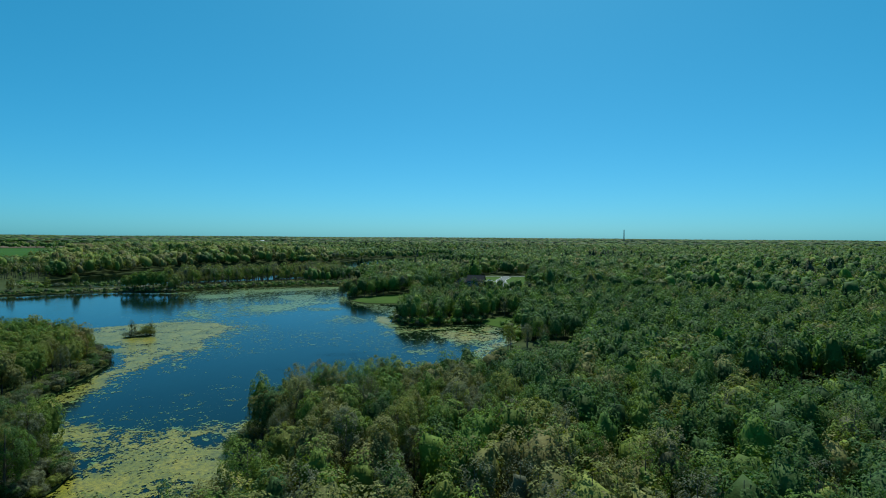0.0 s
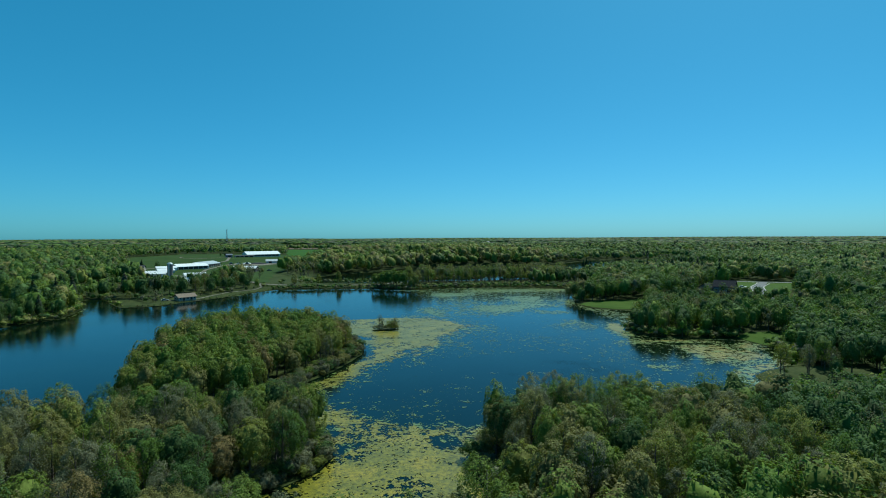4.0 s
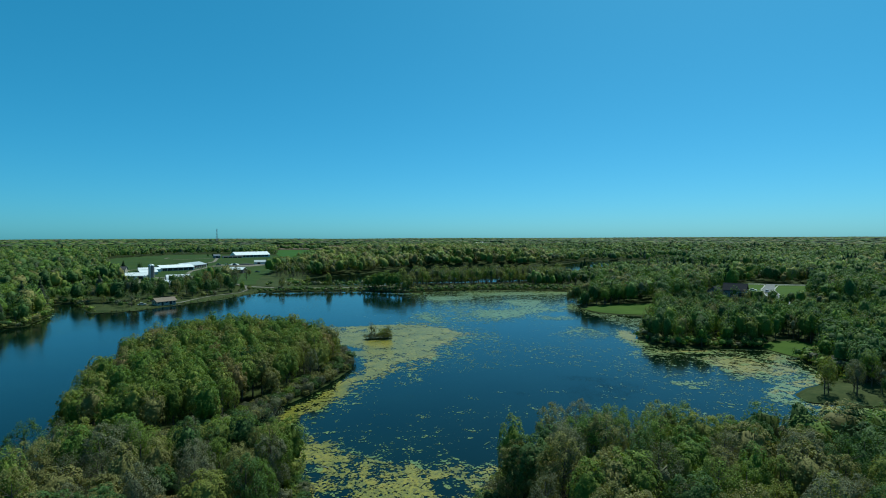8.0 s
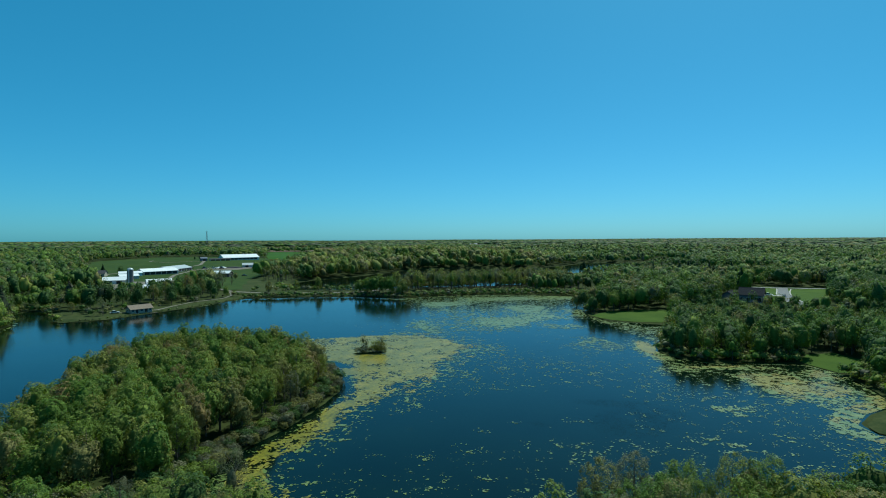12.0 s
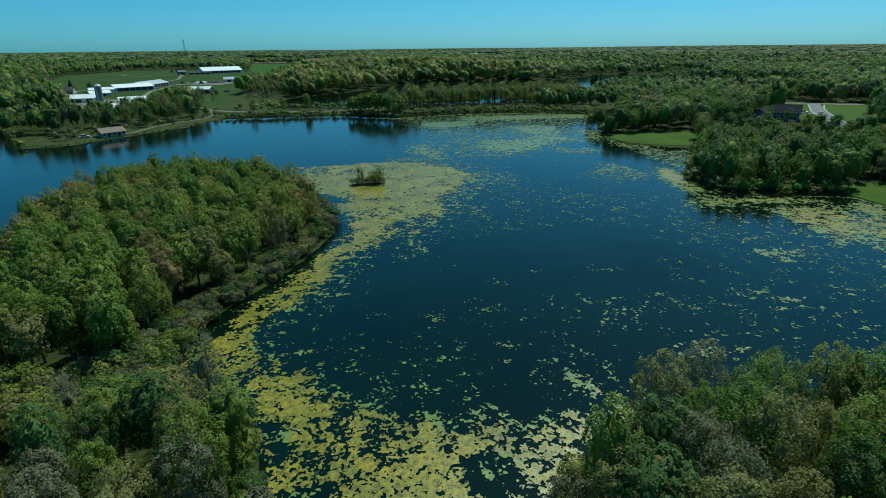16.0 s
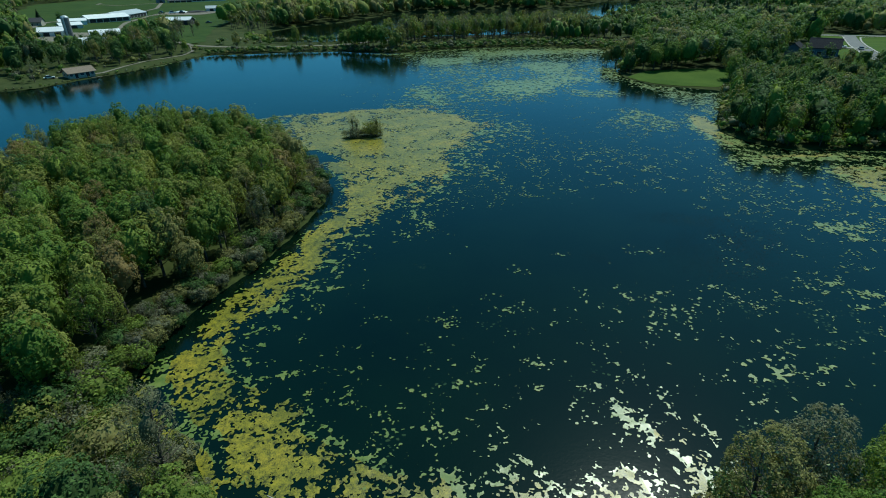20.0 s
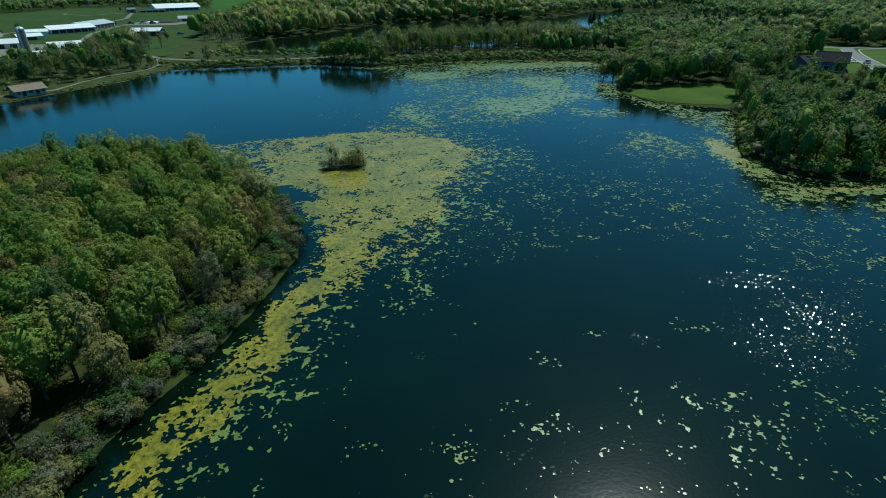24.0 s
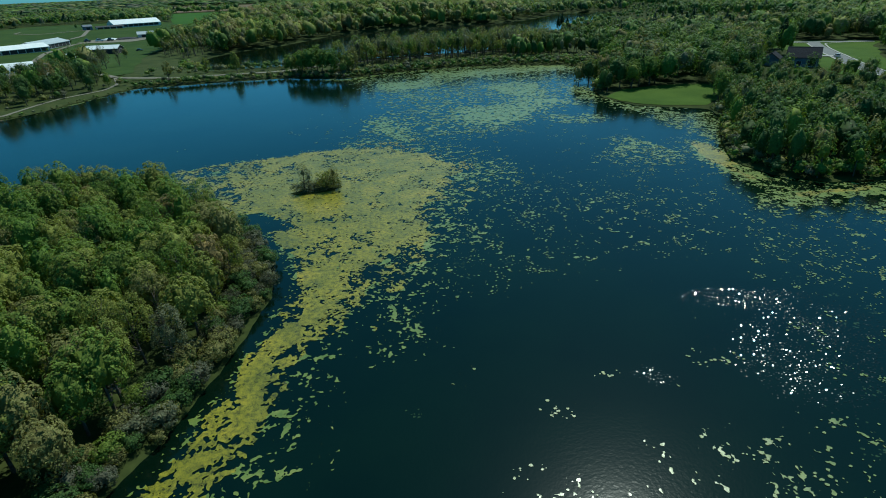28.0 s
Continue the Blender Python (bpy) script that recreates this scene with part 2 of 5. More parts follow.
RED_PAINT = mottled("red paint", (0.22, 0.035, 0.03), (0.34, 0.06, 0.045), 0.8, 0.6, 0.2)
STAVE = mottled("silo staves", (0.09, 0.09, 0.09), (0.17, 0.17, 0.165), 0.8, 0.8, 0.3)
STEEL = mottled("tower steel", (0.16, 0.16, 0.17), (0.26, 0.26, 0.27), 1.0, 0.5, 0.1, metallic=0.6)
CHARCOAL = mottled("dark slate shingles", (0.016, 0.017, 0.022), (0.032, 0.033, 0.04), 1.5, 0.9, 0.4, gloss=0.08)
GLASS_DARK = mottled("window glass", (0.02, 0.03, 0.04), (0.04, 0.05, 0.06), 0.5, 0.08, 0.0)
WHITE_PAINT = mottled("white paint", (0.70, 0.70, 0.68), (0.80, 0.80, 0.78), 1.0, 0.6, 0.1)
CAR_DARK = mottled("dark car paint", (0.03, 0.035, 0.045), (0.05, 0.055, 0.065), 1.0, 0.25, 0.0)
CAR_SILVER = mottled("silver car paint", (0.45, 0.46, 0.47), (0.55, 0.56, 0.57), 1.0, 0.3, 0.0)
RUBBER = mottled("rubber", (0.015, 0.015, 0.015), (0.03, 0.03, 0.03), 3.0, 0.9, 0.2)


# ---- land ----
_lat = np.random.RandomState(11).rand(256, 256)


def vnoise(x, y, size, seed=0):
    """Smooth value noise, about 0 to 1, with cells of that size in metres."""
    u, v = np.asarray(x) / size + 37.7 * seed + 500, np.asarray(y) / size + 19.3 * seed + 500
    i, j = np.floor(u).astype(int), np.floor(v).astype(int)
    a, b = u - i, v - j
    a, b = a * a * (3 - 2 * a), b * b * (3 - 2 * b)
    i0, i1, j0, j1 = i % 256, (i + 1) % 256, j % 256, (j + 1) % 256
    return (_lat[i0, j0] * (1 - a) + _lat[i1, j0] * a) * (1 - b) + (_lat[i0, j1] * (1 - a) + _lat[i1, j1] * a) * b


def inside_by(poly, x, y):
    """How far inside a polygon points lie; negative outside."""
    x, y = np.asarray(x, float), np.asarray(y, float)
    px, py = np.array(poly, float).T
    qx, qy = np.roll(px, -1), np.roll(py, -1)
    best = np.full(x.shape, 1e18)
    odd = np.zeros(x.shape, bool)
    for ax, ay, bx, by in zip(px, py, qx, qy):
        ex, ey = bx - ax, by - ay
        t = np.clip(((x - ax) * ex + (y - ay) * ey) / (ex * ex + ey * ey + 1e-9), 0, 1)
        best = np.minimum(best, (x - ax - t * ex) ** 2 + (y - ay - t * ey) ** 2)
        if ay != by:
            odd ^= ((ay > y) != (by > y)) & (x < ex * (y - ay) / (by - ay) + ax)
    return np.where(odd, 1, -1) * np.sqrt(best)


SHORE_NORTH = [(-230, 175), (-205, 225), (-180, 262), (-171, 287), (-182, 321), (-212, 368), (-199, 372), (-180, 345), (-164, 325),
               (-145, 333), (-135, 354), (-124, 369), (-105, 414), (-100, 424), (-56, 427), (-24, 426), (-14, 418), (9, 408), (25, 416), (43, 422),
               (69, 424), (98, 420), (130, 404), (146, 384), (128, 372), (136, 350), (118, 340), (110, 330), (106, 312), (110, 294), (121, 286), (130, 279),
               (123, 264), (112, 250), (105, 240), (97, 226), (98, 214), (106, 206), (124, 203), (134, 200)]
SHORE_SOUTH = [(135, 188), (129, 173), (123, 160), (110, 155), (102, 149), (101, 143), (110, 139), (124, 135), (122, 126), (108, 116), (92, 110),
               (70, 109), (45, 112), (30, 114), (23, 113), (19, 109), (15, 106), (12, 100), (13, 92), (16, 84), (16, 76), (6, 71), (-12, 71), (-28, 79),
               (-26, 88), (-20, 91), (-14, 97), (-12, 104), (-15, 114), (-21, 124), (-27, 129), (-31, 135), (-31, 142), (-28, 152), (-22, 162),
               (-17, 175), (-13, 189), (-14, 203), (-20, 217), (-30, 231)]
SHORE_ISLAND = [(-42, 241), (-58, 247), (-80, 241), (-92, 217), (-85, 190), (-77, 157), (-70, 138), (-63, 127), (-58, 119), (-62, 113), (-72, 110), (-82, 116),
                (-96, 127), (-115, 138), (-150, 148), (-200, 155)]
LAKE = SHORE_NORTH + SHORE_SOUTH + SHORE_ISLAND
POND = [(-90, 510), (-86, 560), (-70, 595), (-37, 625), (20, 730), (103, 785), (205, 765), (250, 790), (300, 850), (340, 900), (420, 880),
        (400, 820), (345, 770), (240, 650), (183, 552), (138, 515), (90, 497), (24, 497), (-28, 482), (-72, 482)]
SLOUGH = [(345, 660), (365, 610), (395, 600), (400, 640), (385, 690), (360, 700)]
WATERS = [LAKE, POND, SLOUGH]


def step01(a, b, v):
    t = np.clip((v - a) / (b - a), 0, 1)
    return t * t * (3 - 2 * t)


def shore_distance(x, y):
    """Metres from the nearest water's edge; negative over water."""
    return -np.maximum.reduce([inside_by(p, x, y) for p in WATERS])


def land_z(x, y, d=None):
    x, y = np.asarray(x, float), np.asarray(y, float)
    d = shore_distance(x, y) if d is None else d
    far = np.hypot(x, y - 100)
    up = 0.11 * np.clip(d, 0, 7) + 2.2 * step01(5, 60, d) + 9.0 * step01(60, 420, d) + 13.0 * step01(800, 4300, far)
    roll = 3.0 * (vnoise(x, y, 260, 1) - 0.45) * step01(30, 200, d) + 6.0 * (vnoise(x, y, 800, 2) - 0.5) * step01(250, 900, d)
    up = up + 11.0 * np.exp(-((x - 30) / 170) ** 2 - ((y - 850) / 95) ** 2) * step01(0, 40, d)
    up = up + 3.2 * np.exp(-((x - 228) / 48) ** 2 - ((y - 330) / 60) ** 2)
    return np.where(d > 0, up + roll, np.maximum(0.22 * d, -2.5))
# ---- end of land ----


# ---- small tools ----
def bare_mesh(name, verts, faces_n, loops, mat, tint=None):
    """A mesh from arrays: vertices, corners per face, and the faces' vertices in a row."""
    me = bpy.data.meshes.new(name)
    me.vertices.add(len(verts))
    me.vertices.foreach_set("co", np.asarray(verts, np.float32).ravel())
    me.loops.add(len(loops))
    me.loops.foreach_set("vertex_index", np.asarray(loops, np.int32))
    me.polygons.add(len(faces_n))
    starts = np.concatenate([[0], np.cumsum(faces_n)[:-1]]).astype(np.int32)
    me.polygons.foreach_set("loop_start", starts)
    if tint is not None:
        me.attributes.new("tint", "FLOAT", "POINT").data.foreach_set("value", np.asarray(tint, np.float32))
    me.materials.append(mat)
    me.update(calc_edges=True)
    return me


def part(name, bm, mat, parent, label=""):
    me = bpy.data.meshes.new(name)
    bm.to_mesh(me)
    bm.free()
    me.materials.append(mat)
    ob = new(name, me)
    ob.parent = parent
    return tagged(ob, label)


def thing(name, x, y, turn, label, category, group="", z=None):
    ob = new(name)
    ob.empty_display_size = 0.5
    ob.matrix_basis = pose(x, y, float(land_z(x, y)) if z is None else z, 0, 0, turn)
    return tagged(ob, label, category, group)


def box(x0, y0, z0, x1, y1, z1, bevel=0.0, bm=None):
    bm = bm or bmesh.new()
    made = bmesh.ops.create_cube(bm, size=1.0)["verts"]
    for v in made:
        v.co = ((x0 + x1) / 2 + v.co.x * (x1 - x0), (y0 + y1) / 2 + v.co.y * (y1 - y0), (z0 + z1) / 2 + v.co.z * (z1 - z0))
    if bevel:
        bmesh.ops.bevel(bm, geom=list({e for v in made for e in v.link_edges}), offset=bevel, segments=1, affect="EDGES")
    return bm


def prism(points, y0, y1, bm=None):
    """A solid with the outline points (x, z), from y0 to y1."""
    bm = bm or bmesh.new()
    a = [bm.verts.new((x, y0, z)) for x, z in points]
    b = [bm.verts.new((x, y1, z)) for x, z in points]
    bm.faces.new(a)
    bm.faces.new(b[::-1])
    for i in range(len(points)):
        j = (i + 1) % len(points)
        bm.faces.new((a[j], a[i], b[i], b[j]))
    bmesh.ops.recalc_face_normals(bm, faces=bm.faces)
    return bm


def tube(x, y, z0, z1, r0, r1, sides=16, bm=None, tilt=(0, 0)):
    bm = bm or bmesh.new()
    rings = []
    for z, r, f in ((z0, r0, 0), (z1, r1, 1)):
        rings.append([bm.verts.new((x + f * tilt[0] + r * math.cos(k * math.tau / sides), y + f * tilt[1] + r * math.sin(k * math.tau / sides), z)) for k in range(sides)])
    for k in range(sides):
        bm.faces.new((rings[0][k], rings[0][(k + 1) % sides], rings[1][(k + 1) % sides], rings[1][k]))
    bm.faces.new(rings[0][::-1])
    bm.faces.new(rings[1])
    return bm


def dome(x, y, z, r, flat, rings=5, sides=16, bm=None):
    bm = bm or bmesh.new()
    rows = []
    for i in range(rings):
        a = i / rings * math.pi / 2
        rows.append([bm.verts.new((x + r * math.cos(a) * math.cos(k * math.tau / sides), y + r * math.cos(a) * math.sin(k * math.tau / sides), z + flat * math.sin(a))) for k in range(sides)])
    top = bm.verts.new((x, y, z + flat))
    for i in range(rings - 1):
        for k in range(sides):
            bm.faces.new((rows[i][k], rows[i][(k + 1) % sides], rows[i + 1][(k + 1) % sides], rows[i + 1][k]))
    for k in range(sides):
        bm.faces.new((rows[-1][k], rows[-1][(k + 1) % sides], top))
    bm.faces.new(rows[0][::-1])
    return bm


def contour(f, x0, y0, step):
    """The faces where the grid f, [row y, column x], is above nought: vertices (x, y), corners per face, corners in a row."""
    c = [f[:-1, :-1], f[:-1, 1:], f[1:, 1:], f[1:, :-1]]
    at = [(0, 0), (1, 0), (1, 1), (0, 1)]
    code = sum((c[k] > 0).astype(int) << k for k in range(4))
    verts, counts, total = [], [], 0
    loops = []
    for case in range(1, 16):
        rows, cols = np.nonzero(code == case)
        if not len(rows):
            continue
        pts = []
        for k in range(4):
            n = (k + 1) % 4
            ins, nxt = case >> k & 1, case >> n & 1
            if ins:
                pts.append((cols + at[k][0] + 0.0, rows + at[k][1] + 0.0))
            if ins != nxt:
                a, b = c[k][rows, cols], c[n][rows, cols]
                t = a / (a - b)
                pts.append((cols + at[k][0] + t * (at[n][0] - at[k][0]), rows + at[k][1] + t * (at[n][1] - at[k][1])))
        m = len(pts)
        xy = np.stack([np.stack(p, -1) for p in pts], 1).reshape(-1, 2)
        verts.append(xy)
        counts.append(np.full(len(rows), m))
        loops.append(np.arange(len(xy)) + total)
        total += len(xy)
    xy = np.concatenate(verts) * step + (x0, y0)
    return xy, np.concatenate(counts), np.concatenate(loops)


def draped(name, poly, step, mat, lift, label, rough_edge=2.0, category="field"):
    """A sheet of ground cover laid over the land inside a polygon, with an uneven edge."""
    px, py = np.array(poly, float).T
    x, y = np.arange(px.min() - 4, px.max() + 4 + step, step), np.arange(py.min() - 4, py.max() + 4 + step, step)
    gx, gy = np.meshgrid(x, y)
    f = inside_by(poly, gx, gy) + rough_edge * (vnoise(gx, gy, step * 3, 5) - 0.5) * 2
    f = np.minimum(f, shore_distance(gx, gy) - 0.4)
    xy, n, loops = contour(f, x[0], y[0], step)
    z = land_z(xy[:, 0], xy[:, 1]) + lift
    ob = new(name, bare_mesh(name, np.column_stack([xy, z]), n, loops, mat))
    return tagged(ob, label, category, kind="structure")


def ribbon(name, pts, width, mat, lift, label, category="road"):
    """A strip of paving along a line over the land."""
    p = np.array(pts, float)
    fine = np.concatenate([p[i] + (p[i + 1] - p[i]) * np.linspace(0, 1, 9)[:-1, None] for i in range(len(p) - 1)] + [p[-1:]])
    fine[1:-1] = (fine[:-2] + 2 * fine[1:-1] + fine[2:]) / 4
    way = np.gradient(fine, axis=0)
    way /= np.linalg.norm(way, axis=1)[:, None]
    side = np.column_stack([-way[:, 1], way[:, 0]])
    across = np.linspace(-0.5, 0.5, 4)
    grid = fine[:, None] + side[:, None] * across[None, :, None] * width
    z = land_z(grid[..., 0], grid[..., 1]) + lift
    v = np.concatenate([grid, z[..., None]], -1).reshape(-1, 3)
    i = (np.arange(len(fine) - 1)[:, None] * 4 + np.arange(3)).ravel()
    loops = np.stack([i, i + 4, i + 5, i + 1], 1)[:, ::-1].ravel()
    ob = new(name, bare_mesh(name, v, np.full(len(i), 4), loops, mat))
    return tagged(ob, label, category, kind="structure")


# ---- ground, water ----
def spread(n, reach0, reach1, near):
    u = np.linspace(-1, 1, n)
    w = near * u + (1 - near) * u ** 5
    return np.where(w < 0, -w * reach0, w * reach1)


gx, gy = np.meshgrid(spread(290, -5400, 5400, 0.065), 180 + spread(290, -2600, 5200, 0.10))
gd = shore_distance(gx, gy)
gz = land_z(gx, gy, gd)
k = (np.arange(gx.shape[0] - 1)[:, None] * gx.shape[1] + np.arange(gx.shape[1] - 1)).ravel()
quads = np.stack([k, k + 1, k + 1 + gx.shape[1], k + gx.shape[1]], 1)
ground = new("ground", bare_mesh("ground", np.stack([gx, gy, gz], -1).reshape(-1, 3), np.full(len(quads), 4), quads.ravel(), SOIL))
ground.data.polygons.foreach_set("use_smooth", np.ones(len(quads), bool))
tagged(ground, "rolling dark green woodland ground round the lake", "ground", kind="structure")

bm = bmesh.new()
bmesh.ops.create_grid(bm, x_segments=4, y_segments=4, size=1)
for v in bm.verts:
    v.co = (90 + v.co.x * 345, 505 + v.co.y * 445, 0)
me = bpy.data.meshes.new("lake_water")
bm.to_mesh(me)
bm.free()
me.materials.append(WATER)
tagged(new("lake_water", me), "dark blue lake water with fine wind ripples", "lake", kind="structure")

# ---- clearings: no wood grows here ----
LAWN_POINT = [(107, 312), (111, 296), (122, 288), (132, 283), (143, 291), (154, 308), (140, 318), (120, 321)]
COVE_GRASS = [(134, 203), (134, 189), (142, 186), (153, 198), (152, 209), (142, 210)]
POINT_GRASS = [(104, 150), (102, 143), (111, 139), (125, 136), (138, 138), (136, 150), (123, 158), (112, 154)]
LAKE_YARD = [(-176, 345), (-190, 362), (-166, 368), (-150, 374), (-138, 384), (-130, 402), (-118, 424), (-114, 447), (-100, 428), (-124, 371), (-136, 354), (-146, 334), (-164, 327)]
FARM = [(-330, 640), (-300, 600), (-236, 506), (-216, 474), (-172, 470), (-150, 520), (-122, 452), (-114, 470), (-125, 520), (-138, 640), (-130, 2400), (-180, 930), (-240, 1010), (-392, 1000), (-402, 820)]
CROP_FIELD = [(-192, 918), (-290, 1350), (-125, 1290), (-112, 930)]
TILLED_FIELD = [(-300, 1420), (-470, 2050), (-150, 1850), (-100, 1400)]
MARSH = [(-112, 448), (-64, 440), (-60, 478), (-92, 512), (-88, 600), (-118, 660), (-134, 560)]
CUL_DE_SAC = [(200, 300), (208, 284), (220, 280), (232, 300), (256, 328), (300, 370), (314, 380), (308, 392), (284, 412), (262, 420), (258, 404), (236, 362), (222, 346), (210, 318)]
HOUSE_PLOT = [(258, 232), (262, 216), (282, 208), (290, 222), (276, 236)]
FAR_GAP = [(250, 1820), (360, 1800), (420, 1950), (280, 1980)]
WOOD_GAP = [(96, 64), (106, 52), (128, 47), (150, 52), (158, 62), (132, 68)]
ISTHMUS = [(-60, 119), (-44, 118), (-28, 119), (-24, 126), (-29, 133), (-46, 131), (-62, 130)]
DAM = [(-102, 424), (-24, 422), (10, 406), (45, 420), (100, 416), (135, 400), (152, 392), (164, 470), (150, 524), (90, 505), (24, 505), (-28, 484), (-74, 484), (-114, 450)]
HOUSE_GARDEN = [(186, 322), (191, 304), (204, 298), (216, 312), (226, 346), (200, 336)]
SLOUGH_MARSH = [(296, 556), (330, 512), (404, 588), (348, 668)]
CLEARINGS = [SLOUGH_MARSH, DAM, WOOD_GAP, ISTHMUS, HOUSE_GARDEN, LAWN_POINT, COVE_GRASS, POINT_GRASS, LAKE_YARD, FARM, CROP_FIELD, TILLED_FIELD, MARSH, CUL_DE_SAC, HOUSE_PLOT, FAR_GAP]
draped("lawn", LAWN_POINT, 1.5, LAWN, 0.12, "mown bright green lawn on a point by the lake", 0.6, "lawn")
draped("cove_grass", COVE_GRASS, 1.5, LAWN, 0.12, "green grass bank at the head of a cove", 1.0, "grass")
draped("point_grass", POINT_GRASS, 1.5, YARD, 0.12, "low sedge and grass on a small point", 1.0, "grass")
draped("yard_grass", LAKE_YARD, 2.5, YARD, 0.15, "green lakeside yard grass under scattered trees", 2.0, "grass")
draped("pasture", FARM, 6, PASTURE, 0.35, "green farm pasture behind the barns", 3.0, "field")
draped("crop_field", CROP_FIELD, 10, CROP, 0.5, "bright green young crop field", 3.0, "field")
draped("tilled_field", TILLED_FIELD, 14, TILLED, 0.6, "bare brown tilled field in the distance", 4.0, "field")
draped("marsh_meadow", MARSH, 3, YARD, 0.2, "rough green marsh meadow beside the back pond", 3.0, "grass")
draped("marsh_meadow", SLOUGH_MARSH, 5, YARD, 0.2, "rough green marsh beside a small slough", 3.0, "grass")
draped("street_grass", CUL_DE_SAC, 3, LAWN, 0.2, "mown grass beside a residential street", 1.5, "lawn")
draped("plot_grass", HOUSE_PLOT, 3, GRAVEL, 0.2, "pale bare ground beside a house in the woods", 1.5, "yard")

# ---- floating algae ----
MAT = [(-45, 262), (-22, 269), (-4, 270), (12, 269), (24, 258), (31, 247), (27, 232), (16, 216), (13, 202), (6, 192), (2, 184), (-6, 178), (-12, 180),
       (-11, 192), (-9, 203), (-20, 216), (-32, 232), (-42, 247)]
FAR_BAND = [(17, 291), (22, 334), (14, 404), (60, 418), (128, 404), (112, 345), (104, 308), (84, 310), (66, 290), (44, 268), (26, 272)]
COVE_MAT = [(99, 246), (90, 226), (84, 206), (74, 168), (86, 160), (104, 158), (122, 168), (130, 190), (112, 203), (98, 208), (98, 226)]
NEAR_BAY = [(-30, 70), (20, 70), (17, 104), (24, 118), (14, 116), (4, 122), (-8, 128), (-20, 128), (-10, 104), (-26, 90)]


def algae_cover(x, y):
    """The share of the water that algae covers."""
    d = -shore_distance(x, y)
    wob = 10 * (vnoise(x, y, 16, 3) - 0.5) + 4 * (vnoise(x, y, 5, 4) - 0.5)
    big = vnoise(x, y, 38, 6)
    cover = 0.050 + 0.085 * step01(0.4, 0.8, big) + 0.0 * x
    east = step01(-30, 5, x) * step01(430, 300, y)
    cover = cover * (0.15 + 0.85 * east) * (1 - 0.8 * step01(72, 60, x) * step01(190, 178, y) * step01(144, 152, y))
    cover = np.maximum(cover, (0.86 - 0.34 * step01(-14, -36, x)) * step01(-3, 4, inside_by(MAT, x, y) + 0.7 * wob))
    cover = cover - 0.18 * step01(0.50, 0.72, vnoise(x, y, 5, 28)) * step01(-3, 4, inside_by(MAT, x, y))
    cover = np.maximum(cover, 0.40 * step01(-26, 4, inside_by(MAT, x, y) + wob) * step01(-8, 6, x))
    band = step01(-14, 10, inside_by(FAR_BAND, x, y) + wob)
    cover = np.maximum(cover, band * (0.34 + 0.44 * step01(0.4, 0.75, vnoise(x, y, 24, 8)) + 0.25 * step01(12, 3, d)))
    cove = step01(-8, 8, inside_by(COVE_MAT, x, y) + wob)
    cover = np.maximum(cover, cove * (0.18 + 0.50 * step01(0.40, 0.72, vnoise(x, y, 14, 9)) + 0.6 * step01(12, 3, d)))
    bay = step01(-5, 5, inside_by(NEAR_BAY, x, y) + 0.5 * wob)
    cover = np.maximum(cover, bay * (0.88 - 0.42 * step01(98, 122, y) - 0.42 * step01(0.42, 0.68, vnoise(x, y, 9, 10))))
    lure = step01(14, 24, x) * step01(140, 112, y) * step01(100, 60, x)
    cover = np.maximum(cover, (0.28 + 0.14 * step01(36, 28, x)) * lure * step01(0.3, 0.6, vnoise(x, y, 12, 11)))
    open_rim = step01(0.45, 0.62, vnoise(x, y, 7, 17)) * (x < -9) * (y > 180) * (y < 226)
    cover = cover - 0.75 * open_rim * step01(14, 3, d)
    west = (x > -40) & (x < 6) & (y > 120) & (y < 215)
    strip = step01(11.5, 8.0, d + 0.4 * wob) * step01(2.0, 4.8, d + 0.3 * wob) * (0.5 + 0.5 * step01(132, 158, y))
    cover = np.maximum(cover, west * (strip * (0.36 + 0.46 * step01(0.40, 0.70, vnoise(x, y, 4, 25))) + 0.25 * step01(24, 8, d)))
    cover = np.where(west, cover * step01(0.2, 2.2, d + 0.3 * wob), cover)
    lawn_bay = step01(56, 84, x) * step01(222, 240, y) * step01(345, 320, y)
    cover = np.maximum(cover, 0.44 * lawn_bay * step01(0.32, 0.6, vnoise(x, y, 14, 23)))
    drift = step01(22, 36, x) * step01(92, 76, x) * step01(118, 128, y) * step01(158, 140, y)
    cover = np.maximum(cover, 0.19 * drift * step01(0.3, 0.65, vnoise(x, y, 11, 24)))
    cape = (x > 88) & (x < 136) & (y > 118) & (y < 168)
    cover = np.maximum(cover, cape * 0.62 * step01(9, 3, d + 0.3 * wob))
    north = (y > 395) & (x > -5) & (x < 140)
    cover = np.maximum(cover, north * 0.5 * step01(9, 3, d + 0.3 * wob))
    cover = np.maximum(cover, 0.5 * step01(2.4, 1.0, d) * step01(0.3, 0.6, big))
    return cover, d


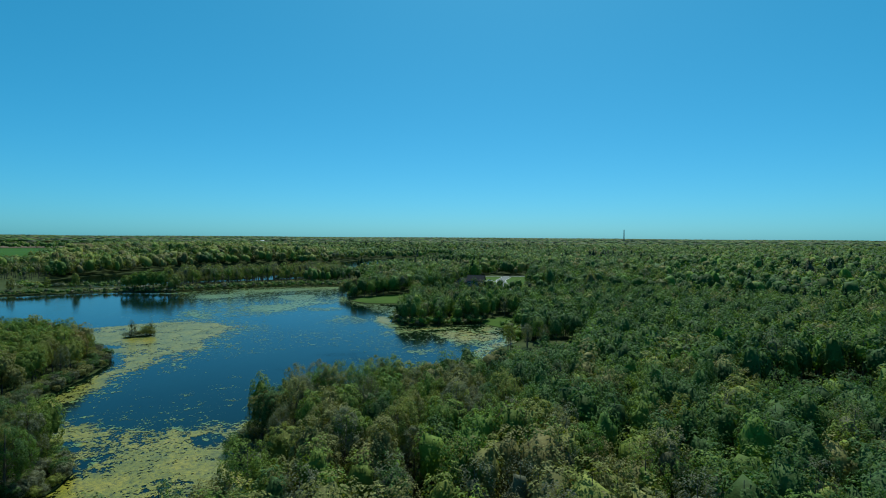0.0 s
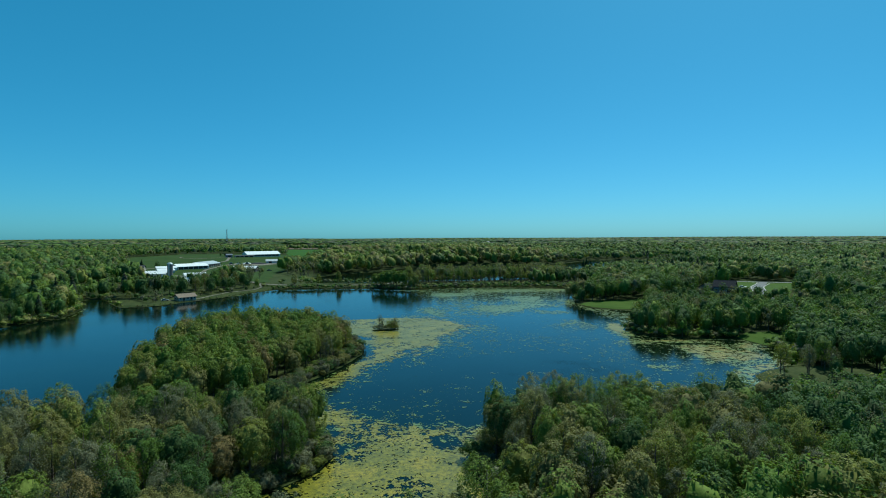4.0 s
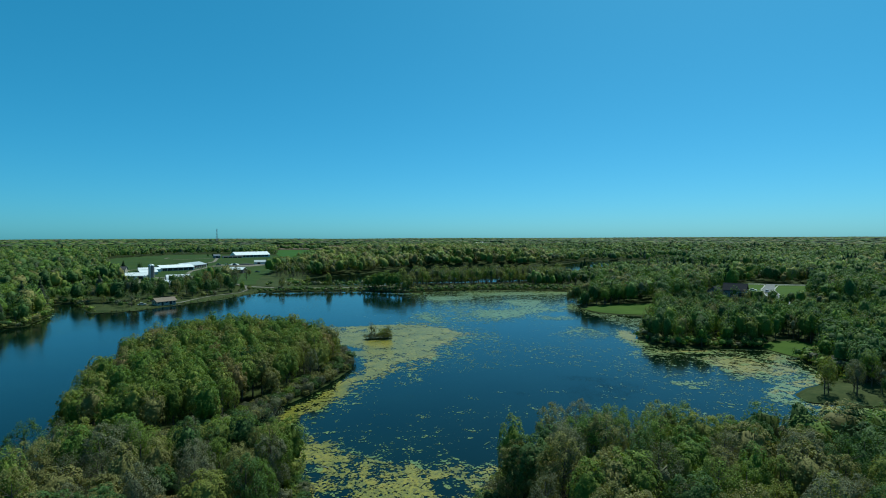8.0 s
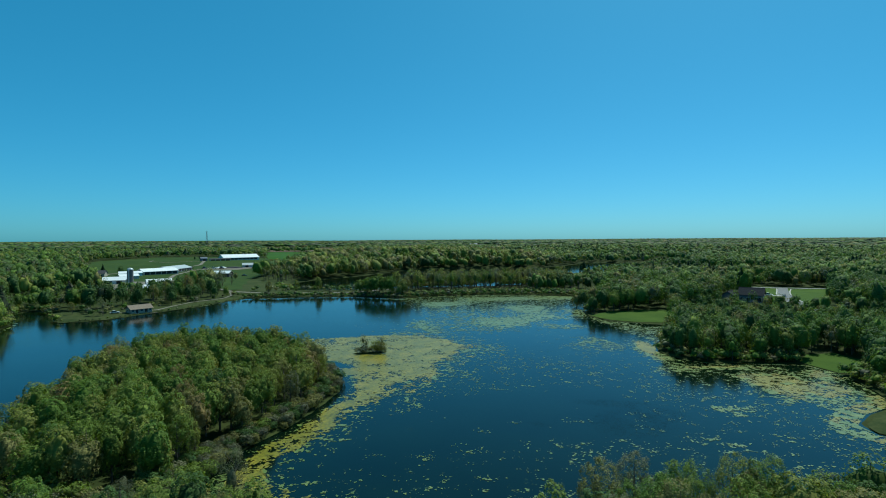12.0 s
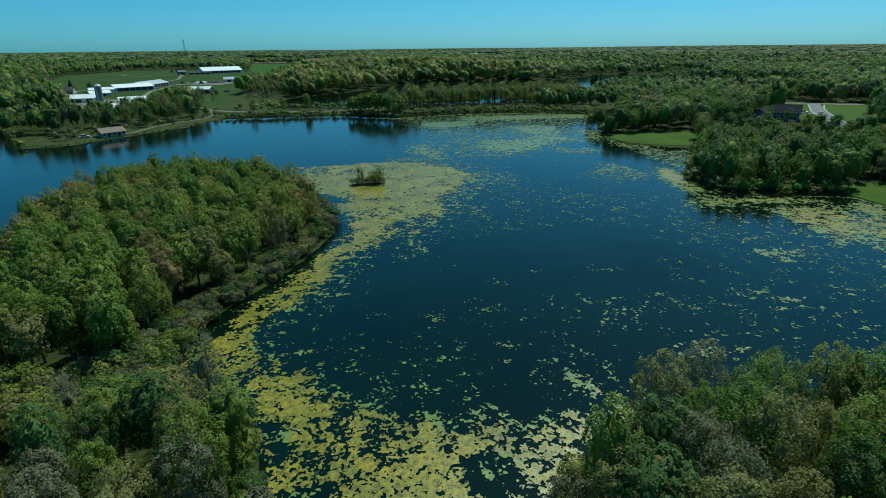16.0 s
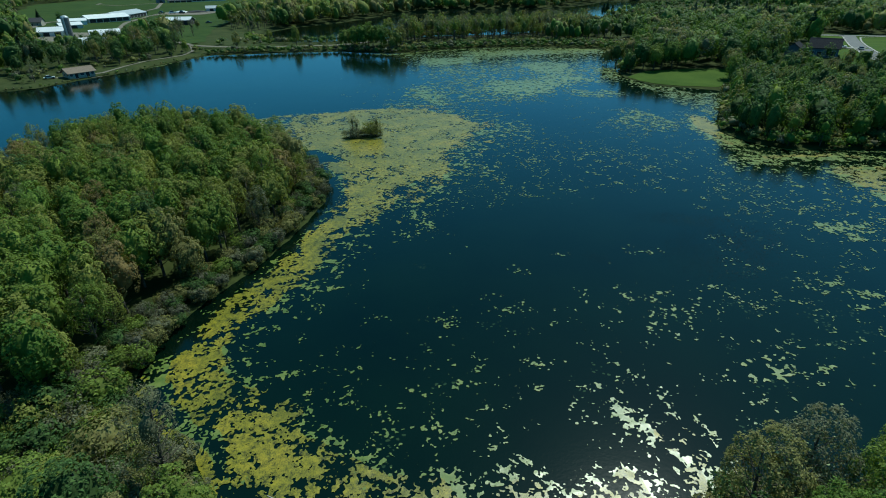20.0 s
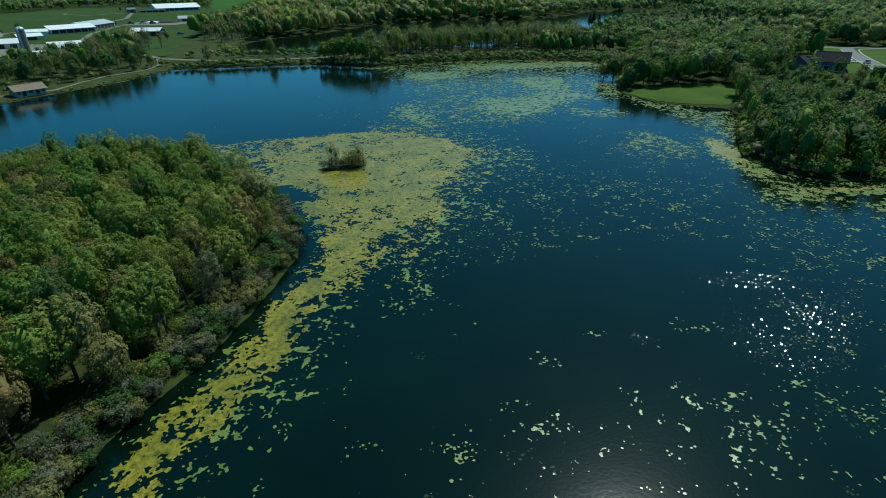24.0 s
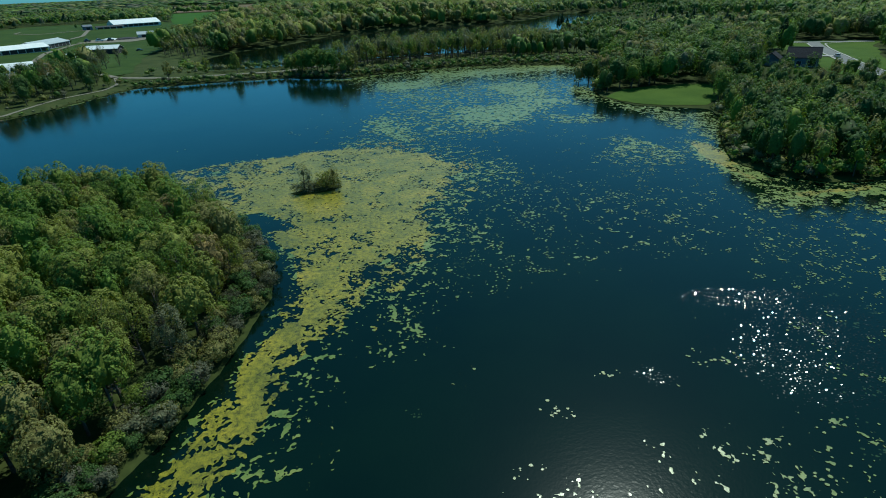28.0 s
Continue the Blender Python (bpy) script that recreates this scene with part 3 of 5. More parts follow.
def algae(name, x0, x1, y0, y1, step, label, torn=0.0):
    gx, gy = np.meshgrid(np.arange(x0, x1 + step, step), np.arange(y0, y1 + step, step))
    cover, d = algae_cover(gx, gy)
    wx, wy = gx + 1.1 * vnoise(gx, gy, 1.3, 20), gy + 1.1 * vnoise(gx, gy, 1.3, 21)
    n = 0.14 * vnoise(wx, wy * 1.4, 2.0, 12) + 0.36 * vnoise(wx, wy * 1.2, 0.75, 13) + 0.50 * vnoise(gx, gy, 0.36, 14)
    n = (1 - torn) * n + torn * (0.22 * vnoise(wx, wy * 1.3, 2.0, 26) + 0.25 * vnoise(wx, wy, 0.8, 27) + 0.28 * vnoise(gx, gy, 0.34, 18) + 0.25 * vnoise(gx, gy, 0.17, 19))
    level = 1 / (1 + np.exp(-(n - 0.5) / 0.072))
    f = np.where(d > 0.2, cover - level, -0.5)
    xy, counts, loops = contour(f, x0, y0, step)
    z = 0.03 + 0.03 * vnoise(xy[:, 0], xy[:, 1], 0.9, 15)
    me = bare_mesh(name, np.column_stack([xy, z]), counts, loops, ALGAE)
    me.materials.append(PADS)
    first = xy[loops[np.concatenate([[0], np.cumsum(counts)[:-1]])]]
    share = algae_cover(first[:, 0], first[:, 1])[0] + 0.3 * (vnoise(first[:, 0], first[:, 1], 3.0, 29) - 0.5)
    loose = (share < 0.36) | (first[:, 1] > 275) | ((first[:, 0] > 60) & (share < 0.6))
    me.polygons.foreach_set("material_index", loose.astype(np.int32))
    return tagged(new(name, me), label, "algae", kind="stuff")


algae("floating_algae", -36, 40, 70, 132, 0.12, "dense yellow-green algae mats torn by dark water in the near bay", 0.9)
algae("floating_algae", 40.04, 130, 100, 132, 0.2, "pale algae scraps along the eastern bank", 0.4)
algae("floating_algae", -36, 130, 132.04, 150, 0.16, "yellow-green algae mats and scraps floating on the lake", 0.8)
algae("floating_algae", -45, 140, 150.05, 280, 0.2, "dense yellow-green algae bed round a reedy islet", 0.7)
algae("floating_algae", -60, 150, 280.1, 428, 0.62, "scattered pale green algae streaks near the far shore")
algae("floating_algae", -215, -60.5, 290, 425, 1.2, "sparse algae scraps along the western arm")

# small lily pads in loose clusters, some of them sunk under the surface
rng = np.random.RandomState(37)
cx, cy = rng.uniform(-30, 118, 7000), rng.uniform(108, 300, 7000)
weight = (0.10 + 0.52 * step01(0.42, 0.75, vnoise(cx, cy, 17, 35))) * step01(-28, 4, cx) * (1 - 0.88 * step01(72, 60, cx) * step01(190, 178, cy) * step01(144, 152, cy)) * (0.45 + 0.55 * step01(30, 70, cx))
keep = (rng.rand(7000) < weight) & (shore_distance(cx, cy) < -2)
for name, sink, mat, seed, label in (("lily_pads", 0.045, PADS, 5, "loose clusters of small floating green lily pads"), ("sunken_pads", -0.006, SUNKEN, 6, "dim green pads lying just under the surface")):
    rng = np.random.RandomState(seed)
    part_of = keep & ((np.arange(7000) % 3 == 0) == (sink < 0))
    many = rng.randint(3, 15, part_of.sum())
    px = np.repeat(cx[part_of], many) + rng.normal(size=many.sum()) * np.repeat(rng.uniform(0.3, 1.5, len(many)), many)
    py = np.repeat(cy[part_of], many) + rng.normal(size=many.sum()) * np.repeat(rng.uniform(0.3, 1.1, len(many)), many)
    r = rng.uniform(0.06, 0.24, len(px))
    around = rng.uniform(0, math.tau, len(px))[:, None] + np.arange(6) * math.tau / 6 * 0.92
    grow = r[:, None] * rng.uniform(0.6, 1.25, (len(px), 6))
    v = np.stack([px[:, None] + np.cos(around) * grow, py[:, None] + np.sin(around) * grow * 0.9, np.repeat((abs(sink) + 0.012 * rng.rand(len(px)))[:, None], 6, 1)], -1)
    tagged(new(name, bare_mesh(name, v.reshape(-1, 3), np.full(len(px), 6), np.arange(6 * len(px)), mat)), label, "lily pads", kind="stuff")

# ruffled water: loose facets added and tilted to glint in the sun
rng = np.random.RandomState(91)
spots, leans = [], []
for cx, cy, rx, ry, turn, count, lean_x, lean_y in ((56, 169.8, 10.5, 3.2, -17, 720, -0.215, -0.125), (54, 157, 10.5, 8.5, 30, 1900, -0.215, -0.065), (62, 161, 6.5, 6.0, 0, 600, -0.22, -0.08),
                                                    (33.2, 158.3, 2.6, 1.7, -30, 80, -0.105, -0.125), (53, 161, 14, 12, 0, 110, -0.21, -0.08)):
    a, r = radians(turn), np.sqrt(rng.rand(count)) * rng.uniform(0.72, 1.12, count)
    t = rng.uniform(0, math.tau, count)
    u, v = rx * r * np.cos(t), ry * r * np.sin(t)
    spots.append(np.column_stack([cx + u * math.cos(a) - v * math.sin(a), cy + u * math.sin(a) + v * math.cos(a)]))
    leans.append(np.array((lean_x, lean_y)) + rng.normal(size=(count, 2)) * (0.040, 0.036))      # leans set per patch so the wavelets mirror the sun as glints
at, lean = np.concatenate(spots), np.concatenate(leans)
keep = vnoise(at[:, 0], at[:, 1], 3.0, 41) + 0.4 * rng.rand(len(at)) > 0.40
at, lean = at[keep], lean[keep]
n = len(at)
turn, half = rng.uniform(0, math.pi, n), rng.uniform(0.060, 0.105, n)
corner = np.stack([np.column_stack([np.cos(turn + k * math.pi / 2), np.sin(turn + k * math.pi / 2)]) * half[:, None] for k in range(4)], 1)
rise = 0.03 - (corner * lean[:, None]).sum(2)
verts = np.concatenate([corner + at[:, None], rise[..., None]], 2).reshape(-1, 3)
ruffle = new("ruffled_water", bare_mesh("ruffled_water", verts, np.full(n, 4), np.arange(4 * n), CHOP))
tagged(ruffle, "patch of ruffled lake water glittering in the sun", "water", kind="stuff")


# ---- trees ----
def rough_ball(level):
    """The upper part of a ball: points and triangles; the undersides of crowns are never seen."""
    bm = bmesh.new()
    bmesh.ops.create_icosphere(bm, subdivisions=level, radius=1)
    bmesh.ops.delete(bm, geom=[f for f in bm.faces if f.calc_center_median().z < -0.62], context="FACES")
    loose = [w for w in bm.verts if not w.link_faces]
    bmesh.ops.delete(bm, geom=loose, context="VERTS")
    bm.verts.index_update()
    v = np.array([w.co[:] for w in bm.verts])
    f = np.array([[w.index for w in g.verts] for g in bm.faces])
    bm.free()
    return v, f


BALLS = {level: rough_ball(level) for level in (1, 2, 3)}


def leaf_cloud(rng, h, r, n, size, base, lobes, upright, core, level, loose=0.0, flat=0.2, spread=0.42):
    """A crown of rounded boughs, as one sees them from above: leaf sprays [n, 3, 3] and the inner foliage [points, 3]."""
    cz, az = h * (0.52 + base * 0.5), h * (0.48 - base * 0.5)
    k = np.arange(lobes) + 0.5
    rise = 1 - 1.62 * k / lobes
    turn = k * 2.39996 + rng.uniform(0, 6)
    way = np.column_stack([np.sqrt(1 - rise ** 2) * np.cos(turn), np.sqrt(1 - rise ** 2) * np.sin(turn), rise]) + 0.22 * rng.normal(size=(lobes, 3))
    way /= np.linalg.norm(way, axis=1)[:, None]
    bough = rng.uniform(0.62, 1.30, lobes) * 1.60 / math.sqrt(lobes)
    mid = way * ((1.0 - bough) * rng.uniform(0.90, 1.07, lobes))[:, None]
    lean = rng.normal(size=2) * 0.07 * r

    def real(w):
        z = np.clip(np.abs(w[:, 2]), 0, 0.97)
        full = (1 - z ** 2.3) ** 0.435 / np.sqrt(1 - z ** 2)      # a domed crown, fuller than a ball
        taper = (1 - upright * np.clip(w[:, 2], 0, 1) ** 2 * 0.6) * np.minimum(full, 1.45)
        return np.column_stack([w[:, 0] * r * taper + lean[0] * (1 + w[:, 2]), w[:, 1] * r * taper + lean[1] * (1 + w[:, 2]), w[:, 2] * az + cz])

    on = rng.randint(0, lobes, n)
    v = rng.normal(size=(n, 3)) + 0.9 * way[on] + (0, 0, 0.15)
    v /= np.linalg.norm(v, axis=1)[:, None]
    w = mid[on] + v * (bough[on] * rng.uniform(0.88 - 0.45 * loose, 1.10 + 0.12 * loose, n))[:, None]
    if lobes > 4:
        gap = np.linalg.norm(w[:, None] - mid[None], axis=2) / bough
        gap[np.arange(n), on] = 9
        keep = (gap.min(1) > 0.86 - 0.5 * loose) & (w[:, 2] > -0.85)
        w, v = w[keep], v[keep]
    n = len(w)
    p = real(w)
    p[:, 2] = np.maximum(p[:, 2], h * base * 0.4 + 0.15)
    out = w / np.linalg.norm(w, axis=1)[:, None]
    nrm = 0.55 * v + 0.75 * out + (0, 0, flat) + (spread + 0.3 * loose) * rng.normal(size=(n, 3))
    nrm /= np.linalg.norm(nrm, axis=1)[:, None]
    a = np.cross(nrm, rng.normal(size=(n, 3)))
    a /= np.linalg.norm(a, axis=1)[:, None]
    b = np.cross(nrm, a)
    s = size * rng.uniform(0.65, 1.35, n)[:, None]
    w = s * rng.uniform(0.5, 0.9, n)[:, None]
    skew = rng.uniform(-0.35, 0.35, n)[:, None]
    q = np.stack([p - a * s * 0.5 - b * w * 0.3, p + b * w * 0.7 + a * s * skew, p + a * s * 0.5 - b * w * 0.3], 1)
    if not core:
        return q, np.zeros((0, 3))
    u = BALLS[level][0]
    along = u @ mid.T
    reach = along ** 2 - (mid ** 2).sum(1) + bough ** 2
    skin = np.where(reach > 0, along + np.sqrt(np.maximum(reach, 0)), 0.55).max(1)
    if lobes > 40:
        skin = 0.4 * skin + 0.6 * skin.mean()
    ragged = u + rng.normal(size=u.shape) * (0.10 if level < 3 else 0.03)
    return q, real(ragged * (core * skin * rng.uniform(0.86, 1.08, len(u)))[:, None])


def sticks(ends, sides=5):
    """Tapered rods; ends: rows of (x0, y0, z0, r0, x1, y1, z1, r1)."""
    v, q = [], []
    for x0, y0, z0, r0, x1, y1, z1, r1 in ends:
        w = Vector((x1 - x0, y1 - y0, z1 - z0)).normalized()
        a = w.orthogonal().normalized()
        b = w.cross(a)
        first = len(v)
        for x, y, z, r in ((x0, y0, z0, r0), (x1, y1, z1, r1)):
            for k in range(sides):
                o = a * math.cos(k * math.tau / sides) + b * math.sin(k * math.tau / sides)
                v.append((x + o.x * r, y + o.y * r, z + o.z * r))
        q += [(first + k, first + (k + 1) % sides, first + sides + (k + 1) % sides, first + sides + k) for k in range(sides)]
    return np.array(v), np.array(q)


def limbs(rng, h, r, base, count, girth=1.0):
    lean = rng.normal(size=2) * 0.03 * h
    r0 = (0.012 * h + 0.05) * girth
    rods = [(0, 0, -0.4, r0 * 1.25, lean[0] * 0.5, lean[1] * 0.5, h * 0.45, r0 * 0.8),
            (lean[0] * 0.5, lean[1] * 0.5, h * 0.45, r0 * 0.8, lean[0], lean[1], h * 0.88, r0 * 0.2)]
    for k in range(count):
        f = rng.uniform(base * 0.8, 0.78)
        t = rng.uniform(0, math.tau)
        reach = r * rng.uniform(0.5, 0.85) * (1.15 - f * 0.5)
        rods.append((lean[0] * f, lean[1] * f, h * f, r0 * 0.45 * (1.1 - f), math.cos(t) * reach + lean[0], math.sin(t) * reach + lean[1], h * f + reach * rng.uniform(0.5, 1.2), r0 * 0.1))
    return rods


# shape: height, crown radius, crown base as a share of the height, tufts, upright stretch, leaf size, share of leaves, limbs, inner foliage
SHAPES = {"round": (11.0, 2.85, 0.10, 72, 0.0, 0.30, 1.0, 6, 0.80), "broad": (11.0, 3.4, 0.12, 100, 0.0, 0.30, 1.4, 7, 0.80), "tall": (12.0, 2.4, 0.05, 70, 0.1, 0.29, 1.0, 6, 0.78),
          "airy": (11.5, 2.7, 0.12, 60, 0.0, 0.21, 1.45, 30, 0.0), "bare": (11.7, 2.4, 0.18, 30, 0.1, 0.16, 0.8, 48, 0.36), "shrub": (3.0, 1.8, 0.02, 26, 0.0, 0.22, 0.45, 5, 0.60),
          "brush": (2.6, 1.7, 0.02, 14, 0.0, 0.15, 0.36, 26, 0.0), "fir": (13.0, 2.4, 0.06, 40, 0.9, 0.40, 0.9, 2, 0.8)}
LOOSE = {"shrub": 0.4, "airy": 0.55, "bare": 1.0, "brush": 1.0}
TINTS = {"green": 0.0, "deep": 0.14, "fresh": 0.28, "yellow": 0.42, "olive": 0.56, "russet": 0.70, "grey": 0.84, "dusk": 0.92, "dark": 1.0}


def cone_shape(q, h):
    """Draws a leaf cloud in to the outline of a fir."""
    c = q.mean(1)
    k = np.clip((1.05 - np.clip(c[:, 2] / h, 0.05, 1)) * 1.5, 0.08, 1.1)
    return q + (c * np.column_stack([k, k, np.ones_like(k)]) - c)[:, None]


def template(shape, seed, leaves, size_by=1.0, level=2, fine=False):
    rng = np.random.RandomState(seed)
    h, r, base, lobes, up, size, share, limb_n, core = SHAPES[shape]
    if not fine and limb_n < 20:
        base = 0.0
    lobes = min(lobes, max(8, int(leaves * share) // 7))
    q, c = leaf_cloud(rng, h, r, max(4, int(leaves * share)), size * size_by, base, lobes, up, core if fine else ((0.94 if leaves < 250 else 0.88) if core > 0.6 else max(core, 0.5)), level, LOOSE.get(shape, 0.0), 0.3, 0.34 if fine else 0.22)
    if shape == "fir":
        q, c = cone_shape(q, h), cone_shape(c[:, None], h)[:, 0]
    return q, c, limbs(rng, h, r, base, limb_n)


def foliage_mesh(name, q, c, tone_q, tone_c, level):
    """One mesh of leaf sprays q and inner balls c [balls, points, 3]."""
    v = np.concatenate([q.reshape(-1, 3), c.reshape(-1, 3)])
    balls = (BALLS[level][1][None] + (3 * len(q) + len(BALLS[level][0]) * np.arange(len(c)))[:, None, None]).ravel()
    counts = np.full(len(q) + len(balls) // 3, 3)
    me = bare_mesh(name, v, counts, np.concatenate([np.arange(3 * len(q)), balls]), LEAVES, np.concatenate([np.repeat(tone_q, 3), np.repeat(tone_c, len(BALLS[level][0]))]))
    return me


def crown_mesh(name, q, c, tint, rng, level=2):
    return foliage_mesh(name, q, c.reshape(-1, len(BALLS[level][0]), 3), np.clip(tint + rng.normal(size=len(q)) * 0.02, 0, 1), np.full(len(c) // len(BALLS[level][0]), tint), level)


# where trees stand: a jittered grid, wider the farther off
def tree_spots(step, r0, r1, seed):
    rng = np.random.RandomState(seed)
    gx, gy = np.meshgrid(np.arange(-r1, r1, step), np.arange(-140, r1 + 70, step))
    x = (gx + rng.uniform(-0.46, 0.46, gx.shape) * step).ravel()
    y = (gy + rng.uniform(-0.46, 0.46, gx.shape) * step).ravel()
    far = np.hypot(x, y - 60)
    az, late = np.degrees(np.arctan2(x, y + 6)), np.degrees(np.arctan2(x, y - 60))
    keep = (far >= r0) & (far < r1) & ((far < 130) | ((az > -38.5) & (az < 71))) & (y > -6)
    if r0 >= 290:
        keep &= (late > -40) & (late < 84)
    x, y = x[keep], y[keep]
    d = shore_distance(x, y)
    keep = d > np.where((x > -45) & (x < 0) & (y > 128) & (y < 240), 4.6, 1.2 + 0.2 * step)
    for p in CLEARINGS:
        keep &= inside_by(p, x, y) < -0.25 * step
    return x[keep], y[keep], d[keep], rng


def stand_tints(x, y, rng):
    """Which tone each tree has: stands differ, and single trees stray from them. Haze and vignetting are put into some.
    """
    names = np.array(["green", "deep", "fresh", "yellow", "olive", "russet", "grey", "dark"])
    n = len(x)
    w = np.tile(np.array([0.24, 0.24, 0.22, 0.12, 0.09, 0.015, 0.06, 0.015]), (n, 1))
    left = (x < -8) & (y < 128)
    w[left] = (0.07, 0.07, 0.15, 0.16, 0.26, 0.01, 0.28, 0.0)
    isle = (x < -10) & (x > -95) & (y >= 128) & (y < 255)
    w[isle] = (0.18, 0.03, 0.30, 0.25, 0.18, 0.04, 0.02, 0.0)
    right = (x > 10) & (y < 125)
    # more deep green: darkening towards the view's corner put into the tones
    w[right] = (0.14, 0.60, 0.10, 0.03, 0.08, 0.0, 0.05, 0.0)
    w[(x > 10) & (x < 62) & (y < 125)] = (0.12, 0.06, 0.18, 0.18, 0.26, 0.0, 0.20, 0.0)
    beyond, distant = np.hypot(x, y) > 190, np.hypot(x, y) > 290
    w[beyond & ~isle] = (0.27, 0.38, 0.16, 0.06, 0.08, 0.01, 0.03, 0.01)
    # eastern woods: haze put into the tones as extra deep blue-green
    w[(x > 85) & (y > 185) & ~distant] = (0.28, 0.54, 0.10, 0.02, 0.04, 0.0, 0.02, 0.0)
    w[(x > 120) & (y > 100) & (y <= 185)] = (0.18, 0.70, 0.06, 0.01, 0.04, 0.0, 0.01, 0.0)
    w[(x < -95) & (y > 128)] = (0.20, 0.52, 0.14, 0.04, 0.07, 0.0, 0.03, 0.0)
    # distance haze put into the tones: cooler, and greyer towards the horizon
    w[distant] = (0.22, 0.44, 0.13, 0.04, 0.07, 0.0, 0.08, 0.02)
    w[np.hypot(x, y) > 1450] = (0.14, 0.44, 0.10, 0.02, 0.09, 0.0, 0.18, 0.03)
    hill = (x > -110) & (x < 260) & (y > 590) & (y < 1250)
    w[hill] = (0.08, 0.08, 0.24, 0.22, 0.24, 0.02, 0.12, 0.0)
    clump = vnoise(x, y, 55, 31)
    w[:, 1] *= 0.4 + 1.6 * clump
    w[:, 3] *= 1.8 - 1.6 * clump
    w[:, 4] *= 0.3 + 1.5 * vnoise(x, y, 40, 32)
    w[:, 7] *= np.where(vnoise(x, y, 90, 33) > 0.72, 14.0, 0.2) * (np.hypot(x, y) > 240)
    w = np.cumsum(w / w.sum(1)[:, None], 1)
    return names[np.minimum((rng.rand(n)[:, None] > w).sum(1), 7)]


def shape_for(tint, rng, upright=False):
    if upright and tint not in ("dark", "grey"):
        return ["tall", "airy", "round", "airy", "broad", "airy"][rng.randint(6)]
    if tint == "dark":
        return "fir"
    if tint == "grey":
        return "bare" if rng.rand() < 0.4 else "airy"
    if tint in ("olive", "yellow", "russet"):
        return ["airy", "round", "broad", "round"][rng.randint(4)]
    return ["round", "round", "broad", "tall", "tall", "airy"][rng.randint(6)]


WORDS = {"green": "bright green", "deep": "deep green", "fresh": "fresh light green", "yellow": "yellow-green", "olive": "olive-tan budding",
         "russet": "russet budding", "grey": "bare grey", "dusk": "dull brown-grey", "dark": "dark green"}
FORM = {"round": "round broadleaf tree", "broad": "wide-crowned broadleaf tree", "tall": "tall narrow broadleaf tree", "airy": "open airy young tree",
        "bare": "leafless tree with fine twigs", "shrub": "rounded shrub", "brush": "twiggy shrub", "fir": "conifer"}
PROTOTYPES = {}
rng_t = np.random.RandomState(5)


def single_tree(shape, tint, x, y, size, where, group, z=None, name=None, leaves=3000, finer=1.0):
    """A tree or shrub of its own; its meshes are shared by those of the same form and tone."""
    kind = name or {"shrub": "shrub", "brush": "bare_shrub", "airy": "young_tree", "bare": "bare_tree", "fir": "conifer"}.get(shape, "tree")
    variant = rng_t.randint(3)
    key = (shape, tint, variant, kind, leaves)
    z = float(land_z(x, y)) if z is None else z
    m = pose(x, y, z - 0.05, 0, 0, rng_t.uniform(0, 360)) @ Matrix.Diagonal((size * rng_t.uniform(0.9, 1.12), size * rng_t.uniform(0.9, 1.12), size, 1))
    label = WORDS[tint] + " " + FORM[shape] + " " + where
    if key not in PROTOTYPES:
        level = 3 if leaves > 1200 and SHAPES[shape][8] > 0.6 else 2
        q, inner, rods = template(shape, 100 + 7 * list(SHAPES).index(shape) + 61 * variant, leaves, finer, level, True)
        v, f = sticks(rods, 5 if len(rods) < 20 else 4)
        crown = crown_mesh("crown", q, inner, TINTS[tint], np.random.RandomState(variant), level)
        trunk = bare_mesh("trunk", v, np.full(len(f), 4), f.ravel(), BARK)
        ob = new(kind)
        ob.empty_display_size = 0.5
        for n, me in (("trunk", trunk), ("crown", crown)):
            c = new(n, me)
            c.parent = ob
        ob.matrix_basis = m
        PROTOTYPES[key] = ob
    else:
        ob = copy_thing(PROTOTYPES[key], Matrix())
        ob.matrix_basis = m
    return tagged(ob, label, kind.replace("_", " "), group)


